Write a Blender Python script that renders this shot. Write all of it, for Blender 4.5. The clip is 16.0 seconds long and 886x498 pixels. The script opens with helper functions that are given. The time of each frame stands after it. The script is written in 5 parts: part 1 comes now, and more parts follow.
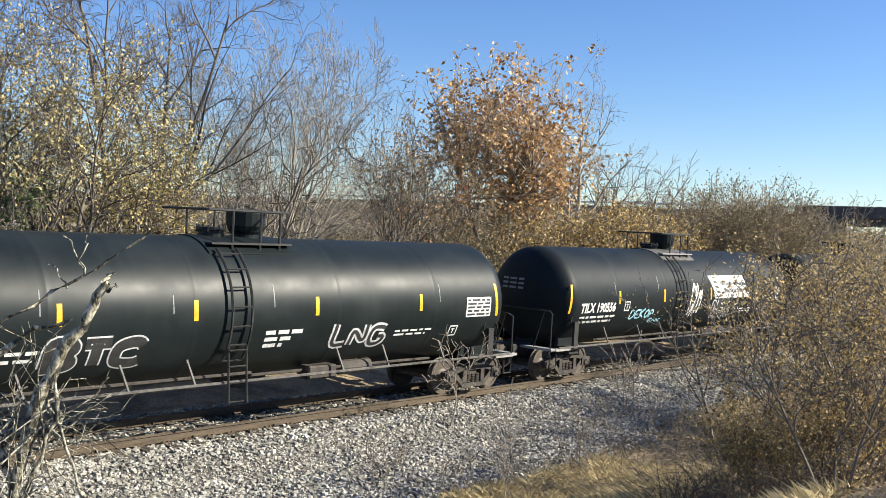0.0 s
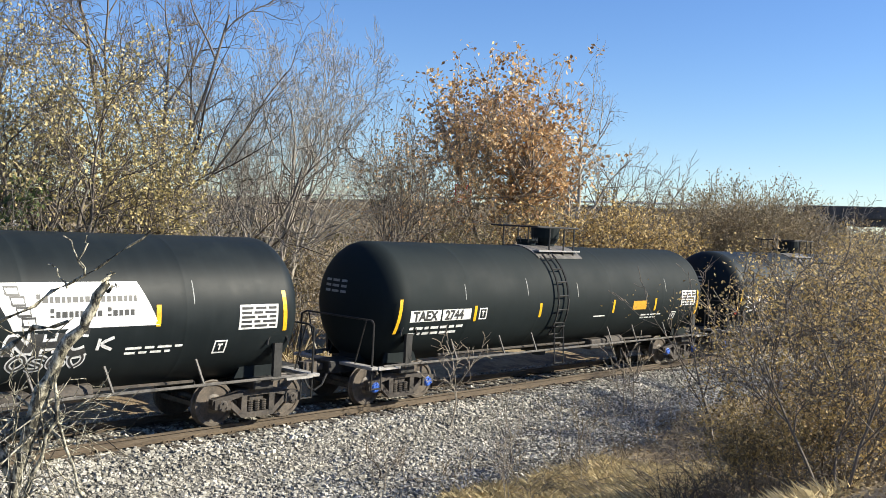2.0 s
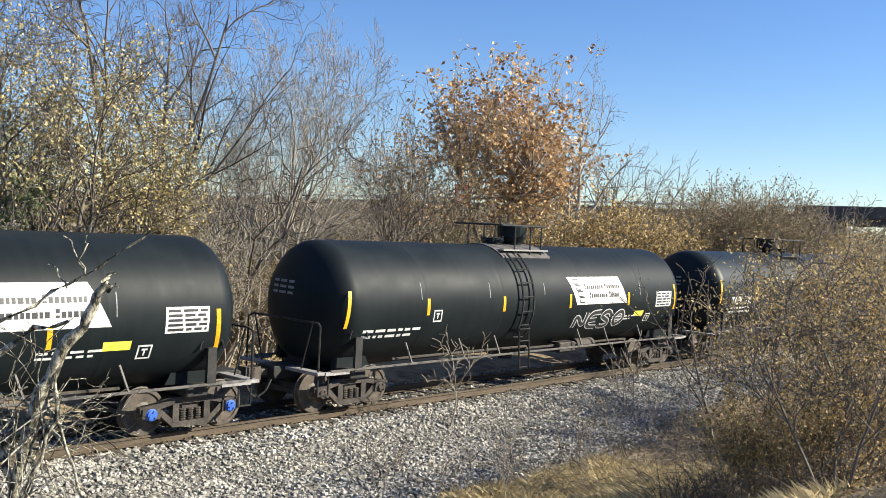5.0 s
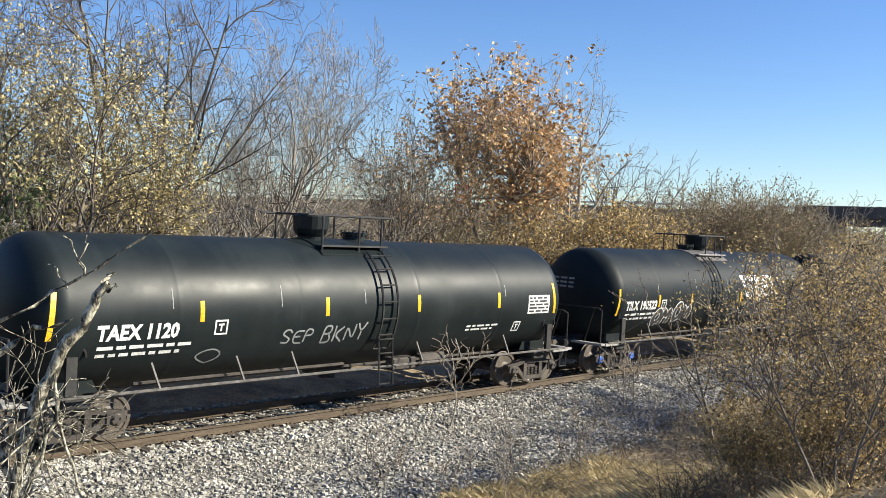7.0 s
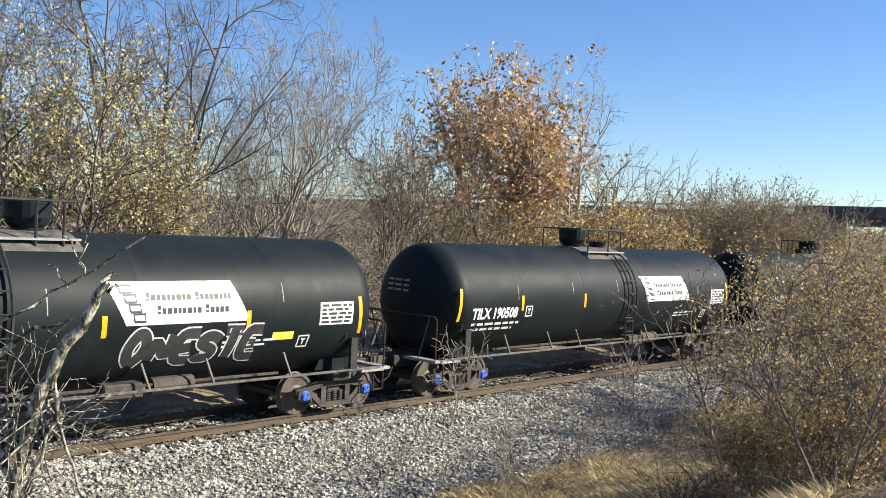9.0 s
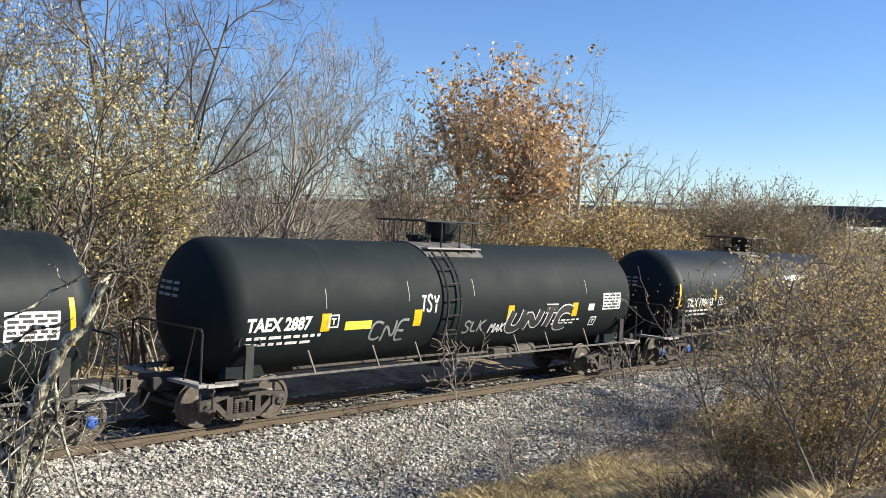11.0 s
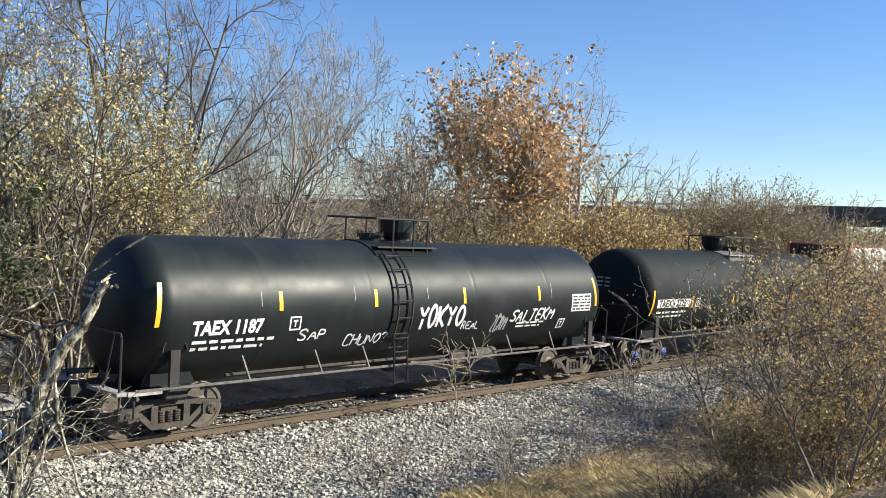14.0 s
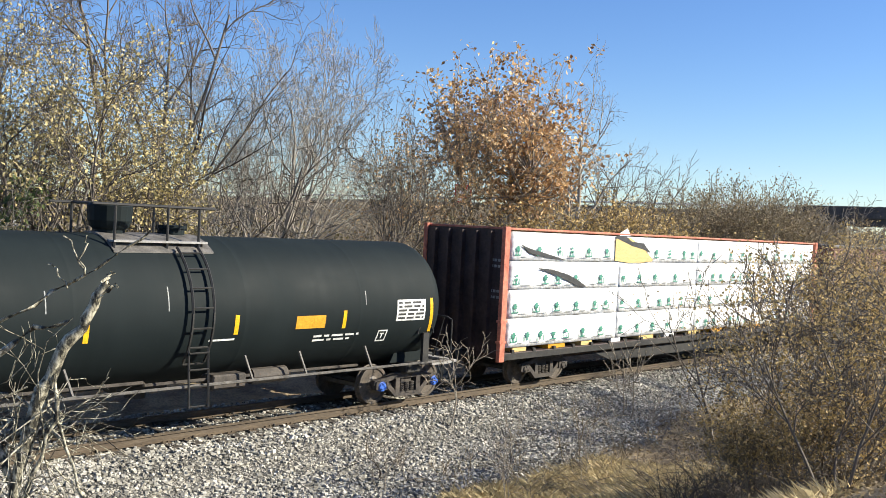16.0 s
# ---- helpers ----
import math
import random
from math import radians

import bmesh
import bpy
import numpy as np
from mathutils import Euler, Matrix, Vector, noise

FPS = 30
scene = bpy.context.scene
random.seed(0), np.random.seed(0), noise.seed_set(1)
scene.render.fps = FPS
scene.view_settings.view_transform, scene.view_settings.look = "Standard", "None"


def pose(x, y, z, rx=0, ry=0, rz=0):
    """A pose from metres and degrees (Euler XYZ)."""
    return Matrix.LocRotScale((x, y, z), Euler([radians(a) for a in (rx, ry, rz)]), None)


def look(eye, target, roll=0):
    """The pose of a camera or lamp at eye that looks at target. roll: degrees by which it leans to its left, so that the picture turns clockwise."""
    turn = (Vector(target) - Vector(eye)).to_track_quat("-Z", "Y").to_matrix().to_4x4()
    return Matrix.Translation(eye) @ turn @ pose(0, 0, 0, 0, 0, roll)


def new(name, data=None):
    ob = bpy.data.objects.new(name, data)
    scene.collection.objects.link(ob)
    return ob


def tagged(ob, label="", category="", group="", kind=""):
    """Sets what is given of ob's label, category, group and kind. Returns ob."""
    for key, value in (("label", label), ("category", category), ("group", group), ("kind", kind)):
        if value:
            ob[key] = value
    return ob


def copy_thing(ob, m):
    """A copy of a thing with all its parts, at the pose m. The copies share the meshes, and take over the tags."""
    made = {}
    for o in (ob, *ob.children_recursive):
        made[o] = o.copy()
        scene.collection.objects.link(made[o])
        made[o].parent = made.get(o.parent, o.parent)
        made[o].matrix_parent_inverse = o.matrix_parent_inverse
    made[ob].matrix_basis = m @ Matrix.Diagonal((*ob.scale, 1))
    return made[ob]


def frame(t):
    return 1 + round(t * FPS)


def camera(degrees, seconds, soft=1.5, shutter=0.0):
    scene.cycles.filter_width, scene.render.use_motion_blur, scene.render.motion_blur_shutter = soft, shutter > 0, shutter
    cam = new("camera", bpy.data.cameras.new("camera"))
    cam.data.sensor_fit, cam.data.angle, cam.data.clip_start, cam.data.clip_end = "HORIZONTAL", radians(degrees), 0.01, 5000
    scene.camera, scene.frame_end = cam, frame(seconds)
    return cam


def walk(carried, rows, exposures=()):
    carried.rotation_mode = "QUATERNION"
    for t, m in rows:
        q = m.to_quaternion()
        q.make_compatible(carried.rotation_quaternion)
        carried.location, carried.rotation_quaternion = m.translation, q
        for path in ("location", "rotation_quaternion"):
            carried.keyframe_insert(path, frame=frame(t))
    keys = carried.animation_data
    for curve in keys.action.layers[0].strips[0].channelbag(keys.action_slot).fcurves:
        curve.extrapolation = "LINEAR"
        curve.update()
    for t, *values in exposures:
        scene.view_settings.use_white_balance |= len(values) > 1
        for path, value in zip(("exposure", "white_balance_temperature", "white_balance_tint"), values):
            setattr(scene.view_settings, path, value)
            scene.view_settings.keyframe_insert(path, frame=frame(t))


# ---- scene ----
# ---- camera: stands still on the bank beside the line, leaning a little ----
EYE = (0.0, -17.339, 4.364)
cam = camera(49.32, 16.0, soft=0.8)
YAW, PITCH = radians(47.477), radians(-1.489)
AIM = (EYE[0] + math.sin(YAW) * math.cos(PITCH), EYE[1] + math.cos(YAW) * math.cos(PITCH), EYE[2] + math.sin(PITCH))
STAND = look(EYE, AIM, 2.95)
walk(cam, [(0.0, STAND), (16.0, STAND)], [(0.0, 1.06, 6450, 6), (16.0, 1.06, 6450, 6)])

# ---- daylight: low autumn sun from behind the camera's right shoulder ----
SUN = Vector((0.60, -0.66, 0.53)).normalized()
world = bpy.data.worlds.new("sky")
scene.world = world
world.use_nodes = True
wn = world.node_tree
sky = wn.nodes.new("ShaderNodeTexSky")
sky.sky_type, sky.sun_disc = "NISHITA", False
sky.sun_elevation = math.asin(SUN.z)
sky.sun_rotation = math.atan2(SUN.x, SUN.y)
sky.air_density, sky.dust_density, sky.ozone_density = 1.0, 0.05, 3.6
tone = wn.nodes.new("ShaderNodeHueSaturation")
tone.inputs["Saturation"].default_value = 1.14
tone.inputs["Hue"].default_value = 0.508
wn.links.new(sky.outputs[0], tone.inputs["Color"])
air = wn.nodes.new("ShaderNodeMix")
air.data_type, air.blend_type = "RGBA", "MULTIPLY"
air.inputs[0].default_value, air.inputs[7].default_value = 1.0, (0.95, 0.975, 1.1, 1)
wn.links.new(tone.outputs[0], air.inputs[6])
wn.links.new(air.outputs[2], wn.nodes["Background"].inputs[0])
wn.nodes["Background"].inputs[1].default_value = 0.0725
sun = new("sun", bpy.data.lights.new("sun", "SUN"))
sun.data.energy, sun.data.angle, sun.data.color = 5.0, radians(0.5), (1.0, 0.91, 0.77)
sun.matrix_world = look((0, 0, 60), Vector((0, 0, 60)) - SUN)


# ---- materials ----
def shader(name, rough=0.7, metal=0.0):
    m = bpy.data.materials.new(name)
    m.use_nodes = True
    b = m.node_tree.nodes["Principled BSDF"]
    b.inputs["Roughness"].default_value, b.inputs["Metallic"].default_value = rough, metal
    return m, m.node_tree, b


def node(nt, kind, **inputs):
    n = nt.nodes.new(kind)
    for k, v in inputs.items():
        n.inputs[k.replace("_", " ")].default_value = v
    return n


def ramp(nt, source, stops):
    r = nt.nodes.new("ShaderNodeValToRGB")
    e = r.color_ramp.elements
    while len(e) < len(stops):
        e.new(0.5)
    for k, (p, c) in zip(e, stops):
        k.position, k.color = p, (*c, 1)
    nt.links.new(source, r.inputs[0])
    return r.outputs[0]


def blend(nt, fac, a, b, mode="MIX"):
    m = nt.nodes.new("ShaderNodeMix")
    m.data_type, m.blend_type = "RGBA", mode
    for sock, v in ((m.inputs[0], fac), (m.inputs[6], a), (m.inputs[7], b)):
        if isinstance(v, bpy.types.NodeSocket):
            nt.links.new(v, sock)
        elif isinstance(v, (int, float)):
            sock.default_value = v
        else:
            sock.default_value = (*v, 1)
    return m.outputs[2]


def grain(nt, scale, detail=4.0, stretch=None, rough=0.6):
    n = node(nt, "ShaderNodeTexNoise", Scale=scale, Detail=detail, Roughness=rough)
    tc = nt.nodes.new("ShaderNodeTexCoord")
    if stretch:
        mp = nt.nodes.new("ShaderNodeMapping")
        mp.inputs["Scale"].default_value = stretch
        nt.links.new(tc.outputs["Object"], mp.inputs[0])
        nt.links.new(mp.outputs[0], n.inputs["Vector"])
    else:
        nt.links.new(tc.outputs["Object"], n.inputs["Vector"])
    return n.outputs["Fac"]


def bump(nt, b, height, strength=0.3, distance=0.01):
    n = node(nt, "ShaderNodeBump", Strength=strength, Distance=distance)
    nt.links.new(height, n.inputs["Height"])
    nt.links.new(n.outputs[0], b.inputs["Normal"])


def worn(name, lo, hi, scale, rough=0.7, metal=0.0, stretch=None, bumps=0.3, fine=6.0, spot=None, spot_at=0.62, island=0.0):
    """Two colours by coarse noise, darkened and lightened by fine grain, with optional spots of a third colour."""
    m, nt, b = shader(name, rough, metal)
    coarse = grain(nt, scale, 5.0, stretch)
    small = grain(nt, scale * fine, 3.0, stretch)
    c = ramp(nt, coarse, [(0.3, lo), (0.7, hi)])
    c = blend(nt, 0.55, c, ramp(nt, small, [(0.3, (0.45, 0.45, 0.45)), (0.7, (1.5, 1.5, 1.5))]), "MULTIPLY")
    if spot:
        c = blend(nt, ramp(nt, grain(nt, scale * 2.3, 6.0), [(spot_at, (0, 0, 0)), (spot_at + 0.08, (1, 1, 1))]), c, spot)
    if island:
        g = nt.nodes.new("ShaderNodeNewGeometry")
        k = ramp(nt, g.outputs["Random Per Island"], [(0.0, (1 - island,) * 3), (1.0, (1 + island,) * 3)])
        c = blend(nt, 1.0, c, k, "MULTIPLY")
    nt.links.new(c, b.inputs["Base Color"])
    if bumps:
        bump(nt, b, small, bumps)
    return m


def tank_paint(name, base, dust, rough, gloss):
    m, nt, b = shader(name, rough)
    streak = grain(nt, 1.0, 6.0, (5.0, 0.35, 0.35))
    patch = grain(nt, 0.7, 5.0)
    fine = grain(nt, 28.0, 3.0)
    c = blend(nt, ramp(nt, streak, [(0.45, (0, 0, 0)), (0.8, (0.22, 0.22, 0.22))]), base, dust)
    c = blend(nt, ramp(nt, patch, [(0.45, (0, 0, 0)), (0.8, (0.4, 0.4, 0.4))]), c, dust)
    b.inputs["Specular IOR Level"].default_value = gloss
    nt.links.new(c, b.inputs["Base Color"])
    nt.links.new(ramp(nt, patch, [(0.3, (rough - 0.06,) * 3), (0.7, (rough + 0.1,) * 3)]), b.inputs["Roughness"])
    bump(nt, b, fine, 0.06, 0.004)
    return m


def gravel():
    """Packed crushed stone: a cell for each stone, dark gaps between."""
    m, nt, b = shader("packed_ballast", 0.9)
    tc = nt.nodes.new("ShaderNodeTexCoord")
    cells = node(nt, "ShaderNodeTexVoronoi", Scale=21.0, Randomness=1.0)
    edges = node(nt, "ShaderNodeTexVoronoi", Scale=21.0, Randomness=1.0)
    edges.feature = "DISTANCE_TO_EDGE"
    for n in (cells, edges):
        nt.links.new(tc.outputs["Object"], n.inputs["Vector"])
    one = nt.nodes.new("ShaderNodeSeparateColor")
    nt.links.new(cells.outputs["Color"], one.inputs[0])
    c = ramp(nt, one.outputs[0], [(0.0, (0.07, 0.067, 0.06)), (0.5, (0.215, 0.205, 0.18)), (1.0, (0.43, 0.41, 0.36))])
    c = blend(nt, ramp(nt, edges.outputs["Distance"], [(0.02, (1, 1, 1)), (0.14, (0, 0, 0))]), c, (0.03, 0.028, 0.025))
    c = blend(nt, 0.5, c, ramp(nt, grain(nt, 0.9, 5.0), [(0.3, (0.6, 0.58, 0.55)), (0.7, (1.25, 1.22, 1.18))]), "MULTIPLY")
    nt.links.new(c, b.inputs["Base Color"])
    bump(nt, b, edges.outputs["Distance"], 1.0, 0.05)
    return m


def dead_bark():
    m, nt, b = shader("peeling_dead_bark", 0.9)
    big, small = grain(nt, 26.0, 6.0, (1, 1, 0.6), 0.7), grain(nt, 110.0, 4.0, (1, 1, 0.4))
    c = ramp(nt, big, [(0.42, (0.03, 0.027, 0.02)), (0.49, (0.21, 0.19, 0.135)), (0.6, (0.52, 0.48, 0.37))])
    c = blend(nt, 0.6, c, ramp(nt, small, [(0.3, (0.4, 0.4, 0.4)), (0.7, (1.5, 1.5, 1.5))]), "MULTIPLY")
    nt.links.new(c, b.inputs["Base Color"])
    bump(nt, b, big, 0.8, 0.01)
    return m


def plants(name, colours, rough=0.75, through_light=0.25):
    """Leaves or twigs: a colour for each piece, out of a few."""
    m, nt, b = shader(name, rough)
    g = nt.nodes.new("ShaderNodeNewGeometry")
    n = len(colours)
    c = ramp(nt, g.outputs["Random Per Island"], [(i / (n - 1), col) for i, col in enumerate(colours)])
    c = blend(nt, 0.35, c, ramp(nt, grain(nt, 9.0), [(0.3, (0.5, 0.5, 0.5)), (0.7, (1.5, 1.5, 1.5))]), "MULTIPLY")
    nt.links.new(c, b.inputs["Base Color"])
    if through_light:
        t = nt.nodes.new("ShaderNodeBsdfTranslucent")
        nt.links.new(c, t.inputs[0])
        s = nt.nodes.new("ShaderNodeMixShader")
        s.inputs[0].default_value = through_light
        nt.links.new(b.outputs[0], s.inputs[1])
        nt.links.new(t.outputs[0], s.inputs[2])
        nt.links.new(s.outputs[0], nt.nodes["Material Output"].inputs[0])
    return m


BLACK = tank_paint("black_tank_paint", (0.009, 0.0126, 0.0142), (0.028, 0.036, 0.038), 0.5, 0.15)
BLACK_DULL = tank_paint("dull_black_tank_paint", (0.00777, 0.0122, 0.0133), (0.0185, 0.0259, 0.0274), 0.68, 0.16)
BLACK_GLOSS = tank_paint("glossy_black_tank_paint", (0.0095, 0.0135, 0.0142), (0.03, 0.039, 0.039), 0.43, 0.22)
IRON = worn("black_iron", (0.0084, 0.0084, 0.0084), (0.035, 0.0329, 0.0301), 3.0, 0.6, spot=(0.063, 0.0385, 0.0245), spot_at=0.66)
TRUCK = worn("dusty_brown_cast_steel", (0.0252, 0.0214, 0.0189), (0.0788, 0.0655, 0.0542), 4.0, 0.75, spot=(0.0756, 0.0441, 0.0252))
WHEEL = worn("rusty_wheel_steel", (0.0473, 0.0391, 0.0315), (0.132, 0.106, 0.0819), 5.0, 0.6)
TREAD = worn("worn_bright_steel", (0.22, 0.2, 0.18), (0.42, 0.4, 0.37), 6.0, 0.35, 0.8)
# steps and gratings: sunlight on their tops is put into this pale colour
DECK = worn("pale_sunlit_steel", (0.203, 0.195, 0.183), (0.372, 0.358, 0.338), 4.0, 0.6)
BLUE_CAP = worn("blue_bearing_paint", (0.02, 0.07, 0.34), (0.05, 0.16, 0.6), 9.0, 0.5)
PIPE = worn("dusty_steel_pipe", (0.054, 0.0506, 0.0459), (0.162, 0.149, 0.135), 5.0, 0.6)
WHITE = worn("white_decal", (0.594, 0.594, 0.576), (0.738, 0.738, 0.72), 2.5, 0.5, bumps=0)
SPRAY = worn("white_spray_paint", (0.45, 0.45, 0.45), (0.72, 0.72, 0.72), 4.0, 0.6, bumps=0)
SPRAY_BLUE = worn("pale_blue_spray_paint", (0.25, 0.5, 0.62), (0.45, 0.72, 0.8), 4.0, 0.6, bumps=0)
SPRAY_GREY = worn("grey_spray_paint", (0.16, 0.17, 0.17), (0.3, 0.31, 0.31), 4.0, 0.6, bumps=0)
YELLOW = worn("yellow_reflective_tape", (0.62, 0.33, 0.008), (0.8, 0.48, 0.02), 6.0, 0.4, bumps=0)
LEMON = worn("lemon_label", (0.75, 0.66, 0.05), (0.85, 0.78, 0.12), 6.0, 0.4, bumps=0)
ORANGE = worn("orange_label", (0.55, 0.26, 0.02), (0.7, 0.36, 0.04), 6.0, 0.4, bumps=0)
RED = worn("red_label", (0.45, 0.02, 0.015), (0.6, 0.05, 0.03), 6.0, 0.4, bumps=0)
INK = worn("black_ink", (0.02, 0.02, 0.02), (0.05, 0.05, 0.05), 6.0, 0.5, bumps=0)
RAIL = worn("rusty_rail", (0.0573, 0.0406, 0.025), (0.12, 0.0891, 0.0573), 3.0, 0.7, stretch=(0.6, 4, 4))
SLEEPER = worn("weathered_sleeper_wood", (0.027, 0.0216, 0.0173), (0.108, 0.0891, 0.0702), 2.0, 0.85, stretch=(6, 0.7, 6), bumps=0.6)
STONE = worn("ballast_stone", (0.234, 0.22, 0.187), (0.451, 0.428, 0.367), 0.8, 0.85, fine=14.0, island=0.62)
GRAVEL = gravel()
BARK = plants("grey_bark", [(0.16, 0.14, 0.115), (0.34, 0.305, 0.25), (0.25, 0.22, 0.18)], 0.85, 0)
BARK_DARK = plants("dark_bark", [(0.06, 0.05, 0.042), (0.16, 0.135, 0.11), (0.1, 0.085, 0.07)], 0.85, 0)
BARK_PALE = plants("pale_dead_wood", [(0.153, 0.126, 0.0954), (0.275, 0.238, 0.184), (0.214, 0.176, 0.134)], 0.85, 0)
BARK_TAN = plants("tan_twigs", [(0.126, 0.0972, 0.063), (0.265, 0.214, 0.132), (0.195, 0.151, 0.0945)], 0.85, 0)
BARK_DEAD = dead_bark()
LEAF_YELLOW = plants("khaki_yellow_leaves", [(0.2, 0.16, 0.07), (0.56, 0.46, 0.21), (0.46, 0.375, 0.165), (0.3, 0.25, 0.105)])
LEAF_OAK = plants("russet_leaves", [(0.13, 0.0702, 0.0378), (0.562, 0.335, 0.151), (0.756, 0.54, 0.281), (0.302, 0.173, 0.081)])
LEAF_GOLD = plants("golden_brown_leaves", [(0.127, 0.085, 0.0372), (0.489, 0.35, 0.138), (0.637, 0.478, 0.212), (0.266, 0.186, 0.0743)])
LEAF_BROWN = plants("brown_leaves", [(0.108, 0.0765, 0.0405), (0.306, 0.23, 0.126), (0.396, 0.306, 0.171)])
LEAF_OLIVE = plants("olive_brown_leaves", [(0.09, 0.08, 0.035), (0.26, 0.22, 0.1), (0.36, 0.3, 0.15), (0.15, 0.125, 0.055)])
LEAF_GREEN = plants("dark_green_leaves", [(0.03, 0.05, 0.015), (0.07, 0.1, 0.03), (0.1, 0.12, 0.04)])
STRAW = plants("dry_grass", [(0.46, 0.37, 0.2), (0.68, 0.57, 0.34), (0.58, 0.48, 0.27), (0.25, 0.19, 0.1)], 0.8, 0.2)
LEAF_FAR = plants("far_grey_twigs", [(0.1, 0.09, 0.085), (0.18, 0.155, 0.13), (0.14, 0.12, 0.1)], 0.9, 0.0)


# ---- building helpers ----
def mesh_of(name, verts, faces, mats, index=None, smooth=False):
    me = bpy.data.meshes.new(name)
    me.from_pydata(verts, [], faces)
    for m in mats:
        me.materials.append(m)
    if index is not None:
        me.polygons.foreach_set("material_index", index)
    if smooth:
        me.polygons.foreach_set("use_smooth", [True] * len(faces))
    me.update()
    return me


def part(name, bm, material, parent, label="", smooth=False):
    me = bpy.data.meshes.new(name)
    bm.to_mesh(me)
    bm.free()
    me.materials.append(material)
    if smooth:
        me.polygons.foreach_set("use_smooth", [True] * len(me.polygons))
    ob = new(name, me)
    if parent:
        ob.parent = parent
    return tagged(ob, label)


def again(name, source, parent, m=None):
    """Another object on the same mesh."""
    ob = new(name, source.data)
    ob.parent = parent
    if m is not None:
        ob.matrix_basis = m
    return ob


def box(bm, x0, x1, y0, y1, z0, z1, bevel=0.0):
    g = bmesh.ops.create_cube(bm, size=1.0, matrix=Matrix.LocRotScale(((x0 + x1) / 2, (y0 + y1) / 2, (z0 + z1) / 2), None, (x1 - x0, y1 - y0, z1 - z0)))
    if bevel:
        es = list({e for v in g["verts"] for e in v.link_edges})
        bmesh.ops.bevel(bm, geom=es, offset=bevel, segments=1, affect="EDGES", profile=0.5)
    return bm


def rod(bm, a, b, r, n=6, r2=None):
    a, b = Vector(a), Vector(b)
    d = b - a
    m = Matrix.Translation((a + b) / 2) @ d.to_track_quat("Z", "Y").to_matrix().to_4x4()
    bmesh.ops.create_cone(bm, cap_ends=True, segments=n, radius1=r, radius2=r if r2 is None else r2, depth=d.length, matrix=m)
    return bm


def pipe(bm, pts, r, n=6):
    for a, b in zip(pts, pts[1:]):
        rod(bm, a, b, r, n)
    return bm


def lathe(bm, profile, n, axis="x", at=(0, 0, 0)):
    """Turns a profile of (along, radius) about an axis."""
    rings = []
    for u, r in profile:
        ring = []
        for i in range(n):
            a = 2 * math.pi * i / n
            c, s = r * math.cos(a), r * math.sin(a)
            p = (u, c, s) if axis == "x" else (c, u, s) if axis == "y" else (c, s, u)
            ring.append(bm.verts.new((p[0] + at[0], p[1] + at[1], p[2] + at[2])))
        rings.append(ring)
    for a, b in zip(rings, rings[1:]):
        for i in range(n):
            bm.faces.new((a[i], a[(i + 1) % n], b[(i + 1) % n], b[i]))
    for ring in (rings[0], rings[-1]):
        if (ring[0].co - ring[n // 2].co).length > 1e-4:
            bm.faces.new(ring)
    bmesh.ops.recalc_face_normals(bm, faces=bm.faces)
    return bm


def prism(bm, outline, y0, y1):
    """A plate of thickness y0..y1 with an outline in x and z."""
    a = [bm.verts.new((x, y0, z)) for x, z in outline]
    b = [bm.verts.new((x, y1, z)) for x, z in outline]
    bm.faces.new(a), bm.faces.new(b)
    n = len(a)
    for i in range(n):
        bm.faces.new((a[i], a[(i + 1) % n], b[(i + 1) % n], b[i]))
    bmesh.ops.recalc_face_normals(bm, faces=bm.faces)
    return bm


def thing(name, label, category, group="", kind=""):
    return tagged(new(name), label, category, group, kind)


# ---- ground ----
def smoothstep(a, b, x):
    t = min(1, max(0, (x - a) / (b - a)))
    return t * t * (3 - 2 * t)


def height(x, y):
    """The lie of the land: a ballasted line in a shallow cutting, with a bank on the camera's side."""
    h = -0.24 - 0.38 * smoothstep(1.75, 3.1, abs(y)) - 0.25 * smoothstep(3.5, 7, abs(y))
    h += 0.75 * smoothstep(-6, -10.5, y) + 2.45 * smoothstep(-9.5, -16.5, y)
    h += 0.5 * smoothstep(8, 25, y) + 0.48 * smoothstep(1.9, 3.4, y) * (1 - smoothstep(7.5, 10.5, y))
    far = smoothstep(3, 9, abs(y))
    h += far * 0.16 * noise.noise((x * 0.33, y * 0.33, 0.0)) + far * 0.06 * noise.noise((x * 1.3, y * 1.3, 4.0))
    return h


def axis_steps(lo, hi, fine_lo, fine_hi, fine, growth=1.16):
    out = list(np.arange(fine_lo, fine_hi, fine))
    s, v = fine, fine_hi
    while v < hi:
        out.append(v)
        s *= growth
        v += s
    out.append(hi)
    s, v = fine, fine_lo
    while v > lo:
        s *= growth
        v -= s
        out.insert(0, max(v, lo))
    return out


xs = axis_steps(-2500, 3500, 4, 46, 0.3)
ys = axis_steps(-2500, 3500, -14, 9, 0.3)
gv = [(x, y, height(x, y)) for x in xs for y in ys]
ny = len(ys)
gf = [(i * ny + j, (i + 1) * ny + j, (i + 1) * ny + j + 1, i * ny + j + 1) for i in range(len(xs) - 1) for j in range(ny - 1)]


